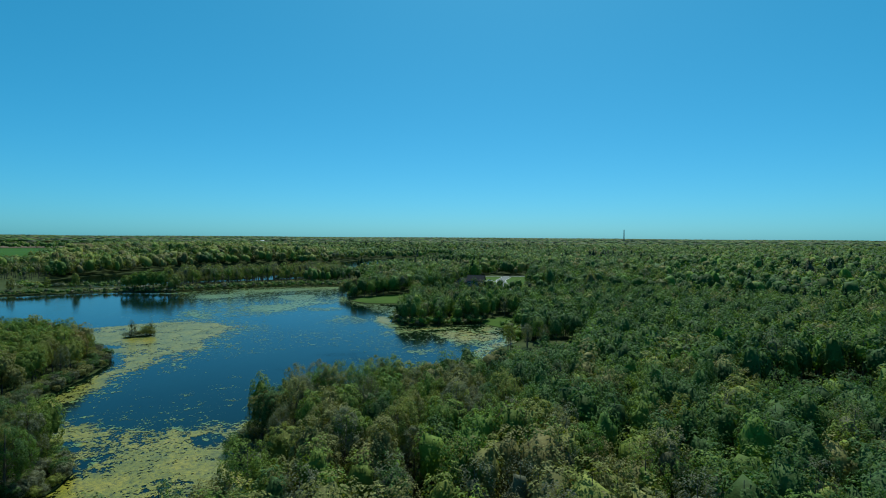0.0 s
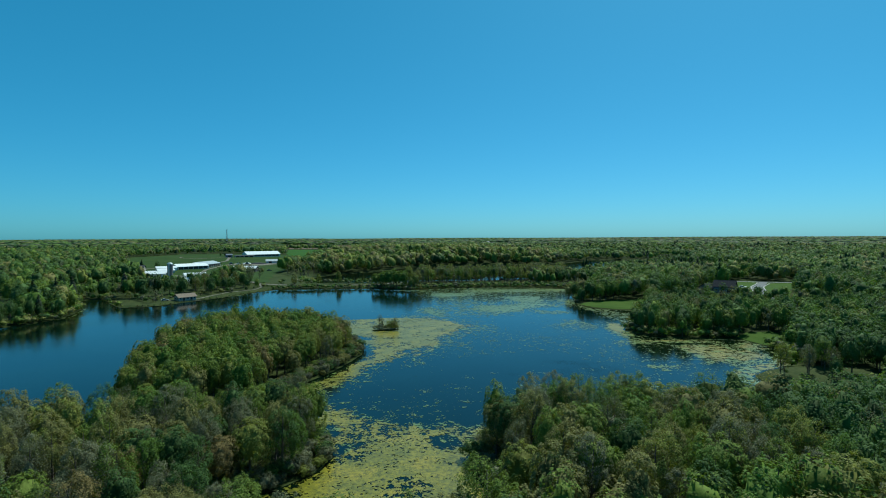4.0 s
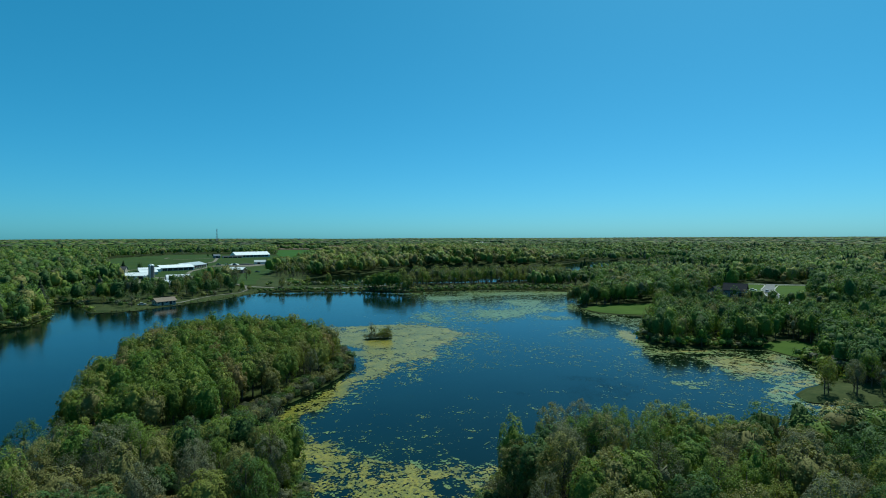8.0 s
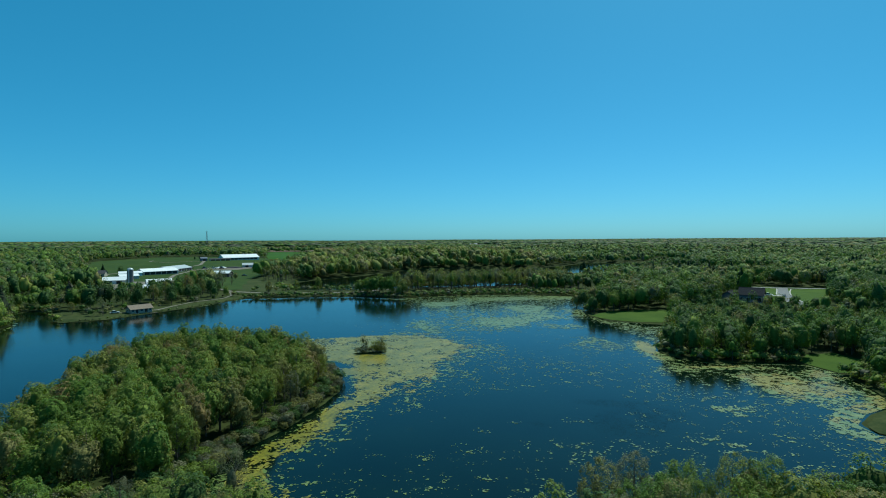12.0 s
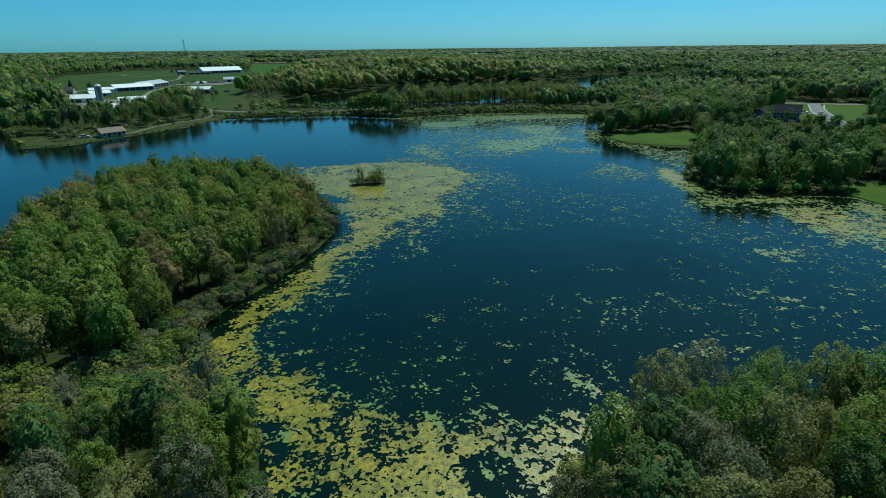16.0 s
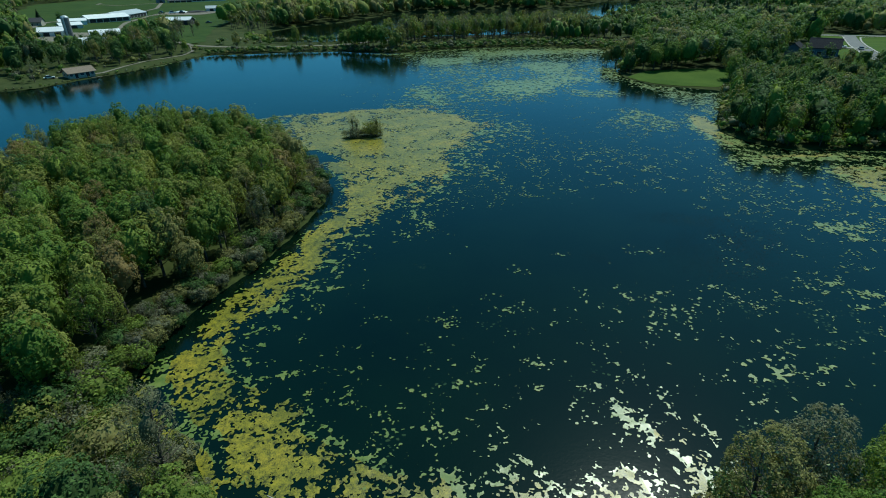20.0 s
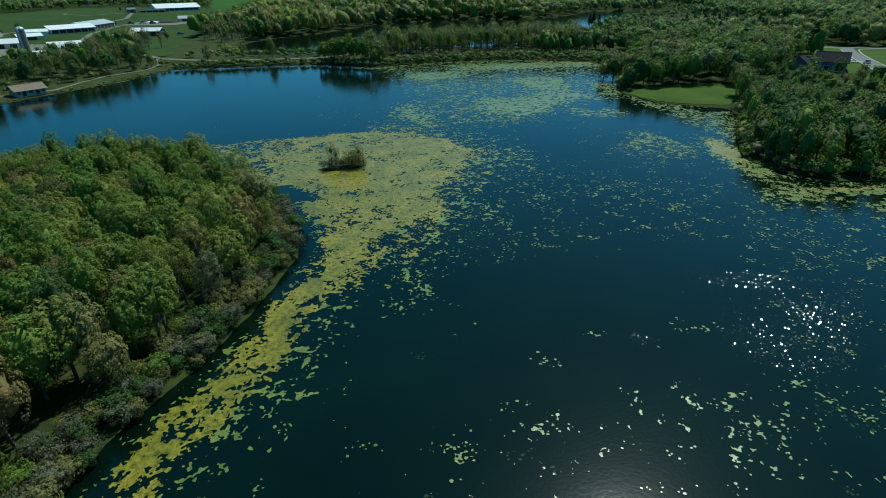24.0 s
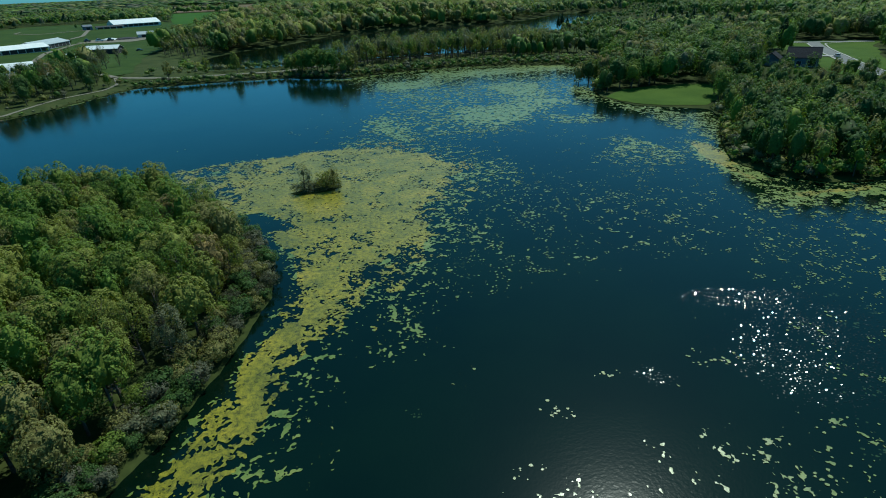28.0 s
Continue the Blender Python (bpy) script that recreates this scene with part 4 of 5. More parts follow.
def woods(name, x, y, tints, sizes, leaves, size_by, trunks, label, seed, only=None, wide=1.0, level=2, upright=False):
    """Many trees as one mesh: every tree has its own place, turn, size and tone."""
    rng = np.random.RandomState(seed)
    z = land_z(x, y)
    shapes = np.array([only or shape_for(t, rng, upright) for t in tints])
    pick = rng.randint(0, 3, len(x))
    V, T, W, U = [], [], [], []
    TV, TQ, base = [], [], 0
    for s in sorted(set(shapes)):
        for k in range(3):
            i = np.nonzero((shapes == s) & (pick == k))[0]
            if not len(i):
                continue
            q, inner, rods = template(s, 400 + 13 * k + list(SHAPES).index(s), leaves, size_by, level)
            a = rng.uniform(0, math.tau, len(i))
            ca, sa, sc = np.cos(a)[:, None], np.sin(a)[:, None], sizes[i][:, None]
            tone = np.clip(np.array([TINTS[t] for t in tints[i]]) + rng.normal(size=len(i)) * 0.035, 0, 1)

            def placed(f, spread_by):
                f = f.reshape(-1, 3)
                return np.stack([(f[:, 0] * ca - f[:, 1] * sa) * sc * spread_by + x[i][:, None], (f[:, 0] * sa + f[:, 1] * ca) * sc * spread_by + y[i][:, None],
                                 f[:, 2] * sc + z[i][:, None]], -1)

            V.append(placed(q, wide).reshape(-1, 3, 3))
            T.append(np.repeat(tone, len(q)))
            if len(inner):
                W.append(placed(inner, wide))
                U.append(tone)
            if trunks:
                v, f = sticks(rods[:trunks], 4)
                P = placed(v, 1.0)
                TQ.append((f[None] + (np.arange(len(i)) * len(v))[:, None, None] + base).reshape(-1, 4))
                TV.append(P.reshape(-1, 3))
                base += P.shape[0] * P.shape[1]
    ob = new(name, foliage_mesh(name, np.concatenate(V), np.concatenate(W), np.concatenate(T), np.concatenate(U), level))
    tagged(ob, label, "woods", kind="stuff")
    if trunks:
        TV, TQ = np.concatenate(TV), np.concatenate(TQ)
        tr = new("trunks", bare_mesh("trunks", TV, np.full(len(TQ), 4), TQ.ravel(), BARK))
        tr.parent = ob
        tagged(tr, "slender grey-brown trunks", kind="stuff")
    return ob


# the near woods
def near_sizes(x, y, d, rng):
    s = rng.uniform(0.82, 1.12, len(x)) * np.where((d < 6) & (y > 128), 0.88, 1.0) * np.where((x > 8) & (y < 128), 1.10, 1.0)
    return s * np.where((x < -8) & (y < 128), np.where(x < -40, 1.04, 0.97), 1.0) * np.where((x < -10) & (x > -95) & (y >= 128), 0.94, 1.0)


x, y, d, rng = tree_spots(4.7, 0, 215, 3)
tints = stand_tints(x, y, rng)
sizes = near_sizes(x, y, d, rng)
single = ((x > -72) & (x < 62) & (y > 66) & (y < 128) & ~((x < -44) & (y < 76))) | ((x > -95) & (x < -8) & (y >= 128) & (y < 255))
for i in np.nonzero(single)[0]:
    place = "in the island wood" if y[i] > 128 else ("in the western lakeside wood" if x[i] < 0 else "in the eastern lakeside wood")
    single_tree(shape_for(tints[i], rng, y[i] < 128), str(tints[i]), x[i], y[i], sizes[i], place, "trees " + place, leaves=4800 if y[i] < 128 else 2800, finer=0.82 if y[i] < 128 else 1.04)
under = ~single & (np.hypot(x, y + 3) < 46)
woods("woods", x[under], y[under], tints[under], sizes[under], 240, 2.2, 3, "mixed spring woods well south of the bay", 28)
close = ~single & ~under & (np.hypot(x, y) < 135)
woods("woods", x[close], y[close], tints[close], sizes[close], 1300, 1.12, 4, "mixed spring woods of green, yellow and bare trees round the lake", 21)
rest = ~single & ~close & ~under
woods("woods", x[rest], y[rest], tints[rest], sizes[rest], 340, 2.1, 3, "mixed spring woods behind the lake's eastern bank", 27)
x, y, d, rng = tree_spots(4.9, 215, 290, 13)
tints = stand_tints(x, y, rng)
woods("woods", x, y, tints, near_sizes(x, y, d, rng) * (1 - 0.40 * (np.hypot(x - 186, y - 272) < 46)), 480, 1.8, 2, "mixed spring woods on the lake's eastern point", 25)

# woods across the lake, by distance
x, y, d, rng = tree_spots(5.6, 290, 600, 4)
tints = stand_tints(x, y, rng)
low = ((inside_by(POND, x, y) > -75) & (x > 90) & (y - 650 < 1.15 * (x - 240))) | (inside_by(SLOUGH_MARSH, x, y) > -40)
yard = (x < -112) & (x > -245) & (y > 380) & (y < 482)
sizes = rng.uniform(0.62, 1.28, len(x)) * np.where(low, 0.5, 1.0) * np.where((y > 560) & (x < 160), 1.25, 1.0) * np.where(yard, 0.62, 1.0) * np.where(np.hypot(x - 186, y - 272) < 46, 0.58, 1.0)
keep = ~yard | (rng.rand(len(x)) < 0.42)
x, y, tints, sizes = x[keep], y[keep], tints[keep], sizes[keep]
side = np.degrees(np.arctan2(x, y)) > 52
nearer = np.hypot(x, y - 60) < 400
for part_of, leaves, by, words in ((~side & nearer, 260, 2.3, "spring woods on the far side of the lake"), (~side & ~nearer, 100, 2.9, "spring woods behind the far shore"), (side, 50, 3.4, "spring woods stretching away to the east")):
    woods("woods", x[part_of], y[part_of], tints[part_of], sizes[part_of] * 1.15, leaves, by, 0, words, 22, wide=1.12, upright=True, level=2)


def scattered(poly, step, seed):
    rng = np.random.RandomState(seed)
    px, py = np.array(poly).T
    gx, gy = np.meshgrid(np.arange(px.min(), px.max(), step), np.arange(py.min(), py.max(), step))
    x = (gx + rng.uniform(-0.48, 0.48, gx.shape) * step).ravel()
    y = (gy + rng.uniform(-0.48, 0.48, gx.shape) * step).ravel()
    keep = (inside_by(poly, x, y) > 0) & (shore_distance(x, y) > 0.6)
    return x[keep], y[keep], rng


def some(names, n, rng):
    return np.array(names)[rng.randint(0, len(names), n)]


# the bank between the lake and the back pond: hedge at the water, lane, slender trees, low shrubs
x, y, rng = scattered([(-100, 424), (-24, 422), (10, 406), (45, 420), (100, 416), (135, 400), (150, 392), (152, 416), (112, 438), (62, 436), (30, 432), (10, 424), (-24, 434), (-104, 434)], 2.6, 61)
woods("bank_hedge", x, y, some(["deep", "dusk", "deep", "green", "olive"], len(x), rng), rng.uniform(0.6, 1.45, len(x)), 120, 2.2, 0, "dense dark green hedge of shrubs along the far bank", 62, only="shrub")
x, y, rng = scattered([(-104, 456), (-60, 455), (-26, 454), (10, 466), (20, 490), (-28, 480), (-72, 480), (-92, 478)], 5.5, 63)
woods("bank_shrubs", x, y, some(["fresh", "grey", "olive", "deep", "deep"], len(x), rng), rng.uniform(0.8, 1.8, len(x)), 120, 2.2, 0, "light green and yellow shrubs behind the bank lane", 64, only="shrub")
for poly, seed in (([(18, 468), (52, 472), (74, 478), (74, 490), (18, 484)], 71), ([(96, 478), (150, 490), (148, 506), (96, 494)], 72)):
    x, y, rng = scattered(poly, 3.4, seed)
    woods("bank_shrubs", x, y, some(["fresh", "deep", "olive", "green", "deep"], len(x), rng), rng.uniform(0.9, 1.9, len(x)), 120, 2.2, 0, "green shrubs under the slender bank trees", 64, only="shrub")
x, y, rng = scattered([(-126, 575), (-98, 548), (-90, 600), (-62, 640), (-70, 690), (-118, 690)], 7.0, 73)
woods("meadow_trees", x, y, some(["grey", "olive", "grey", "deep", "yellow"], len(x), rng), rng.uniform(0.8, 1.3, len(x)), 110, 1.9, 8, "budding grey and olive trees at the meadow's edge", 74, only="airy")
x, y, rng = scattered([(10, 442), (34, 446), (62, 448), (90, 448), (130, 440), (152, 470), (148, 505), (90, 496), (24, 488)], 5.2, 65)
woods("bank_trees", x, y, some(["olive", "grey", "fresh", "yellow", "grey", "deep"], len(x), rng), rng.uniform(0.6, 1.45, len(x)), 420, 1.9, 12, "row of slender young trees along the far bank lane", 26, only="airy")
x, y, rng = scattered([(104, 434), (150, 420), (160, 470), (152, 500), (120, 470)], 6.0, 67)
woods("bank_woods", x, y, some(["deep", "deep", "olive", "green", "grey"], len(x), rng), rng.uniform(0.75, 1.2, len(x)), 110, 1.9, 6, "mixed trees at the eastern end of the far bank", 68)
for px, py, s, t, sh in ((-20, 430, 1.05, "fresh", "broad"), (-14, 427, 1.2, "fresh", "round"), (-9, 425, 1.3, "green", "broad"), (-3, 423, 1.25, "fresh", "round"), (2, 420, 1.3, "green", "broad"), (6, 425, 1.5, "yellow", "airy"),
                         (11, 419, 1.1, "yellow", "round"), (-6, 430, 1.3, "fresh", "tall"), (14, 424, 1.2, "olive", "airy"), (-16, 434, 1.1, "green", "round"), (8, 415, 0.8, "yellow", "round"),
                         (-88, 446, 0.84, "olive", "airy"), (-70, 462, 0.77, "yellow", "airy"), (-52, 452, 0.98, "yellow", "tall")):
    single_tree(sh, t, px, py, s, "beside the far bank lane", "trees beside the far bank lane", leaves=1400, finer=1.9)
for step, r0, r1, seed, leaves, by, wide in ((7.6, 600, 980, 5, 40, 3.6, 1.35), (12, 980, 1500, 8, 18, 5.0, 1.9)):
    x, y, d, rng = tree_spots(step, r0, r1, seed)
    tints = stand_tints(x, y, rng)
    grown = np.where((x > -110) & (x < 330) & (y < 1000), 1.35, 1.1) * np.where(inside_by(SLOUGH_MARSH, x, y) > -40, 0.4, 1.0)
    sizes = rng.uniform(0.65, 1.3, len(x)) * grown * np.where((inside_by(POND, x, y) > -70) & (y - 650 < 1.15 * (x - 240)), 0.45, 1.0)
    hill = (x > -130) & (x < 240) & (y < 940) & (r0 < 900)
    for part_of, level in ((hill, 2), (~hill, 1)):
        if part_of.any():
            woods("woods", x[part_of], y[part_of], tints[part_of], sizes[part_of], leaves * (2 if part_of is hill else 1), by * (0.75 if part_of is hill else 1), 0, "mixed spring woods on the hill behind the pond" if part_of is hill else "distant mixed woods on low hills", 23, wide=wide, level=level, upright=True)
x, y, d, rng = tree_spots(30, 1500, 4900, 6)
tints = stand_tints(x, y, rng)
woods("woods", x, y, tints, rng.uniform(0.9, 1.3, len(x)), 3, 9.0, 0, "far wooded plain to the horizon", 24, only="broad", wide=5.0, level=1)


# undergrowth between the near trees
for poly, seed, words in (([(-90, 72), (-8, 72), (-30, 92), (-22, 116), (-60, 116), (-90, 108)], 93, "low grey and olive undergrowth in the western wood"), ([(14, 72), (80, 60), (90, 106), (30, 112), (16, 100)], 94, "low grey and olive undergrowth in the eastern wood")):
    x, y, rng = scattered(poly, 3.2, seed)
    woods("undergrowth", x, y, some(["grey", "olive", "deep", "dusk", "fresh"], len(x), rng), rng.uniform(0.5, 1.3, len(x)), 130, 1.6, 0, words, 96, only="shrub")


# shrubs along the water
def fringe_spots(x0, x1, y0, y1, step, d0, d1, seed):
    rng = np.random.RandomState(seed)
    gx, gy = np.meshgrid(np.arange(x0, x1, step), np.arange(y0, y1, step))
    x = (gx + rng.uniform(-0.48, 0.48, gx.shape) * step).ravel()
    y = (gy + rng.uniform(-0.48, 0.48, gx.shape) * step).ravel()
    d = shore_distance(x, y)
    keep = (d > d0) & (d < d1)
    return x[keep], y[keep], d[keep], rng


def shrub_tint(rng, isle=False):
    if isle:
        return ["dusk", "dusk", "olive", "deep", "grey", "fresh", "deep", "olive"][rng.randint(8)]
    return ["grey", "grey", "grey", "olive", "fresh", "deep", "yellow"][rng.randint(7)]


x, y, d, rng = fringe_spots(-36, 0, 84, 232, 1.8, 0.2, 6.0, 51)
for i in range(len(x)):
    t = shrub_tint(rng, y[i] > 128)
    full = t not in ("grey", "dusk") or rng.rand() < 0.6
    kind = "bank_shrub" if t == "dusk" else None
    single_tree("shrub" if full else "brush", t, x[i], y[i], rng.uniform(0.55, 1.1), "on the lake bank", "shrubs on the western bank", name=kind)
x, y, d, rng = fringe_spots(-62, -24, 117, 134, 2.3, 1.0, 40, 55)
keep = inside_by(ISTHMUS, x, y) > -1
for i in np.nonzero(keep)[0]:
    t = shrub_tint(rng)
    single_tree("brush" if t == "grey" else "shrub", t, x[i], y[i], rng.uniform(0.7, 1.7), "on the low ground behind the island", "shrubs behind the island")
x, y, d, rng = fringe_spots(8, 66, 74, 118, 2.1, 0.2, 4.2, 52)
for i in range(len(x)):
    t = shrub_tint(rng)
    single_tree("brush" if t == "grey" else "shrub", t, x[i], y[i], rng.uniform(0.6, 1.2), "on the lake bank", "shrubs on the eastern bank")
x, y, d, rng = fringe_spots(-240, 180, 120, 520, 2.5, 0.4, 6.5, 53)
far = ((y > 232) | (x < -40) | (x > 70))
for p in (DAM, LAWN_POINT, LAKE_YARD, POINT_GRASS, COVE_GRASS):
    far &= inside_by(p, x, y) < (-7 if p is LAWN_POINT else -1)
x, y = x[far], y[far]
tints = np.array([["grey", "olive", "fresh", "deep", "yellow", "green"][rng.randint(6)] for _ in x])
woods("shrubs", x, y, tints, rng.uniform(0.7, 1.6, len(x)), 120, 2.4, 0, "mixed shrubs along the far lake shore", 54, only="shrub")

x, y, rng = scattered(LAKE_YARD, 6.0, 83)
keep = (shore_distance(x, y) > 12) & (np.hypot(x + 140, y - 358) > 11)
x, y = x[keep], y[keep]
woods("yard_shrubs", x, y, some(["deep", "green", "deep", "olive", "dusk"], len(x), rng), rng.uniform(0.5, 1.7, len(x)), 150, 1.9, 0, "dark green garden shrubs under the yard trees", 84, only="shrub")
x, y, d, rng = fringe_spots(-190, -98, 322, 428, 2.0, 0.1, 3.2, 81)
keep = (inside_by(LAKE_YARD, x, y) > -3) & (rng.rand(len(x)) < 0.5)
x, y = x[keep], y[keep]
woods("shore_tufts", x, y, some(["olive", "deep", "dusk", "fresh"], len(x), rng), rng.uniform(0.2, 0.55, len(x)), 90, 1.6, 0, "low tufts of grass and brush along the yard's shore", 82, only="shrub")


# ---- the islet, the point and the yards: trees of their own ----
islet = thing("islet", -6.5, 236.5, 8, "low muddy islet with dry sedge amid floating algae", "islet", z=0.0)
bm = bmesh.new()
bmesh.ops.create_icosphere(bm, subdivisions=3, radius=1)
for v in bm.verts:
    s = 1 + 0.22 * noise.noise(v.co * 2.3)
    v.co = (v.co.x * 5.9 * s, v.co.y * 2.0 * s, v.co.z * 0.40)
part("mud_bank", bm, SOIL, islet)
q, inner, _ = template("brush", 77, 2600, 1.0)
c = new("sedge", crown_mesh("sedge", q * (2.9, 1.05, 0.42), inner, TINTS["grey"], np.random.RandomState(3)))
c.parent = islet
tagged(c, "dense dry sedge", kind="stuff")
for dx, dy, s, t, sh in ((-4.6, 0.2, 0.8, "grey", "brush"), (-3.1, -0.4, 0.9, "grey", "brush"), (-1.7, 0.3, 0.95, "grey", "brush"), (-0.3, -0.3, 0.9, "grey", "brush"),
                         (1.1, 0.2, 1.0, "olive", "brush"), (2.6, -0.2, 1.1, "yellow", "brush"), (4.2, 0.1, 0.9, "yellow", "brush"), (5.2, 0.3, 0.7, "grey", "brush")):
    single_tree(sh, t, -6.5 + dx, 236.5 + dy, s, "on the reedy islet", "shrubs on the islet", z=0.25)
for dx, dy, s, t, sh in ((-2.6, 0.3, 0.6, "grey", "bare"), (-1.4, 0.2, 0.45, "grey", "bare"), (2.6, 0.3, 1.7, "yellow", "brush"), (3.6, 0.0, 1.6, "olive", "brush"), (4.3, 0.4, 0.5, "olive", "bare")):
    single_tree(sh, t, -6.5 + dx, 236.5 + dy, s, "on the reedy islet", "", z=0.25)
for x, y, s, t, sh in ((-84, 108, 1.25, "fresh", "tall"), (-90, 116, 1.3, "olive", "broad"), (-80, 104, 1.15, "fresh", "broad"), (-95, 120, 1.3, "deep", "tall")):
    single_tree(sh, t, x, y, s, "in the western lakeside wood", "trees in the western lakeside wood")
for x, y, s, t, sh in ((109, 147, 0.85, "yellow", "airy"), (111, 148, 0.7, "olive", "airy"), (116, 145, 0.8, "grey", "bare"), (118, 148, 0.75, "grey", "airy"), (124, 146, 0.7, "grey", "bare"),
                       (126, 151, 0.9, "fresh", "airy"), (113, 150, 0.35, "deep", "shrub"), (130, 146, 1.0, "deep", "round"), (121, 141, 0.6, "deep", "round")):
    single_tree(sh, t, x, y, s, "on the small grassy point", "trees on the point")
for x, y, s, t, sh in ((112, 347, 1.0, "olive", "round"), (116, 345, 1.1, "deep", "round"), (120, 344, 1.0, "fresh", "tall"), (124, 343, 1.05, "deep", "airy"), (127, 342, 0.95, "fresh", "round"), (118, 349, 1.1, "olive", "airy"),
                       (123, 320, 1.0, "fresh", "broad"), (128, 323, 1.15, "green", "broad"), (133, 323, 1.1, "green", "broad"), (126, 326, 1.05, "fresh", "round"), (138, 327, 0.9, "green", "broad"),
                       (144, 296, 1.1, "olive", "broad"), (141, 290, 0.98, "fresh", "tall"), (136, 281, 0.92, "fresh", "tall"), (139, 277, 0.98, "deep", "round")):
    single_tree(sh, t, x, y, s, "beside the lakeside lawn", "trees beside the lawn")
for x, y, s, t, sh in ((-149, 378, 1.12, "deep", "round"), (-148, 396, 1.25, "deep", "broad"), (-144, 404, 1.12, "olive", "airy"), (-140, 413, 1.25, "green", "round"), (-130, 404, 1.00, "deep", "round"),
                       (-129, 425, 1.19, "olive", "airy"), (-124, 430, 1.12, "deep", "tall"), (-126, 452, 1.25, "grey", "airy"), (-152, 344, 0.75, "grey", "bare"), (-168, 362, 0.88, "deep", "round"),
                       (-160, 382, 1.12, "deep", "broad"), (-136, 420, 1.38, "russet", "airy"), (-118, 418, 0.88, "deep", "round"), (-113, 428, 0.75, "fresh", "round"), (-142, 424, 1.25, "deep", "broad"),
                       (-152, 410, 1.25, "deep", "round"), (-133, 440, 1.25, "deep", "tall"), (-178, 372, 0.75, "olive", "airy"), (-172, 352, 0.62, "olive", "airy"), (-138, 398, 1.1, "deep", "broad"), (-134, 388, 0.9, "deep", "round"), (-144, 386, 1.1, "olive", "airy"), (-156, 396, 1.1, "deep", "round"), (-128, 412, 1.0, "deep", "broad"), (-122, 438, 1.0, "deep", "airy")):
    single_tree(sh, t, x, y, s, "in the lakeside yard", "trees in the yard")
for x, y, s in ((222, 626, 1.1), (227, 630, 1.25), (231, 627, 0.95)):
    single_tree("fir", "dark", x, y, s, "beside the back pond", "conifers beside the pond", leaves=900, finer=1.8)
for x, y, s, t, sh in ((-165, 462, 0.92, "deep", "broad"), (-176, 478, 0.71, "deep", "round"), (-152, 470, 0.92, "olive", "airy"), (-156, 488, 1.26, "russet", "airy"),
                       (-148, 500, 1.26, "olive", "broad"), (-146, 520, 1.03, "deep", "round"), (-137, 500, 1.26, "grey", "airy"), (-133, 512, 1.03, "grey", "bare"), 
                       (-143, 560, 0.69, "olive", "round"), (-232, 700, 0.46, "deep", "round"), (-292, 880, 0.57, "deep", "round"), (-286, 884, 0.57, "deep", "round"), (-268, 606, 0.92, "deep", "round"), (-285, 606, 0.92, "dark", "fir"),
                       (-150, 745, 1.03, "olive", "broad"), (-142, 730, 1.15, "olive", "broad"), (-160, 470, 1.03, "deep", "round"), (-150, 462, 1.03, "deep", "broad")):
    single_tree(sh, t, x, y, s, "in the farmyard", "trees in the farmyard")


# ---- buildings ----
def gabled(name, label, category, x, y, along, length, width, eave, rise, wall, roof, openings=(), group="", over=0.5, band=None):
    """A house or barn with a ridge along its length. along: the compass way of the ridge, degrees clockwise from +y.
    openings: rows of (side, from, to, bottom, top, kind), side 'e', 'w' (long walls), 'n', 's' (gables)."""
    ob = thing(name, x, y, -along, label, category, group)
    w, l = width / 2, length / 2
    part("walls", prism([(-w, -0.8), (w, -0.8), (w, eave), (0, eave + rise), (-w, eave)], -l, l), wall, ob)
    slope = math.hypot(w, rise)
    ux, uz = w / slope, rise / slope
    for s in (-1, 1):
        o, t = over, 0.18
        pts = [(0, eave + rise + 0.02), (s * (w + o * ux), eave - o * uz + 0.02), (s * (w + o * ux), eave - o * uz + t + 0.02), (0, eave + rise + t + 0.06)]
        part("roof", prism(pts, -l - over, l + over), roof, ob)
    part("ridge_cap", prism([(-0.35, eave + rise + 0.02), (0.35, eave + rise + 0.02), (0, eave + rise + 0.36)], -l - over, l + over), roof, ob)
    for side, a, b, z0, z1, kind in openings:
        # doors and open bays are dark panels; bay shade is put into their colour
        mat = {"door": DARK, "open": DARK, "window": GLASS_DARK, "panel": WHITE_METAL}[kind]
        nm = {"door": "door", "open": "bay_shade", "window": "window", "panel": "side_panel"}[kind]
        p = 0.06
        ext = {"e": (w - 0.1, a, z0, w + p, b, z1), "w": (-w - p, a, z0, -w + 0.1, b, z1), "n": (a, l - 0.1, z0, b, l + p, z1), "s": (a, -l - p, z0, b, -l + 0.1, z1)}[side]
        pane = part(nm, box(*ext), mat, ob)
        if kind in ("window", "door"):
            f = 0.07
            bm = bmesh.new()
            x0, y0, zz0, x1, y1, zz1 = ext
            if side in "ew":
                for e in ((x0, y0 - f, zz0 - f, x1, y0, zz1 + f), (x0, y1, zz0 - f, x1, y1 + f, zz1 + f), (x0, y0, zz1, x1, y1, zz1 + f), (x0, y0, zz0 - f, x1, y1, zz0)):
                    box(*e, bm=bm)
            else:
                for e in ((x0 - f, y0, zz0 - f, x0, y1, zz1 + f), (x1, y0, zz0 - f, x1 + f, y1, zz1 + f), (x0, y0, zz1, x1, y1, zz1 + f), (x0, y0, zz0 - f, x1, y1, zz0)):
                    box(*e, bm=bm)
            part("frame", bm, WHITE_PAINT, pane)
    return ob


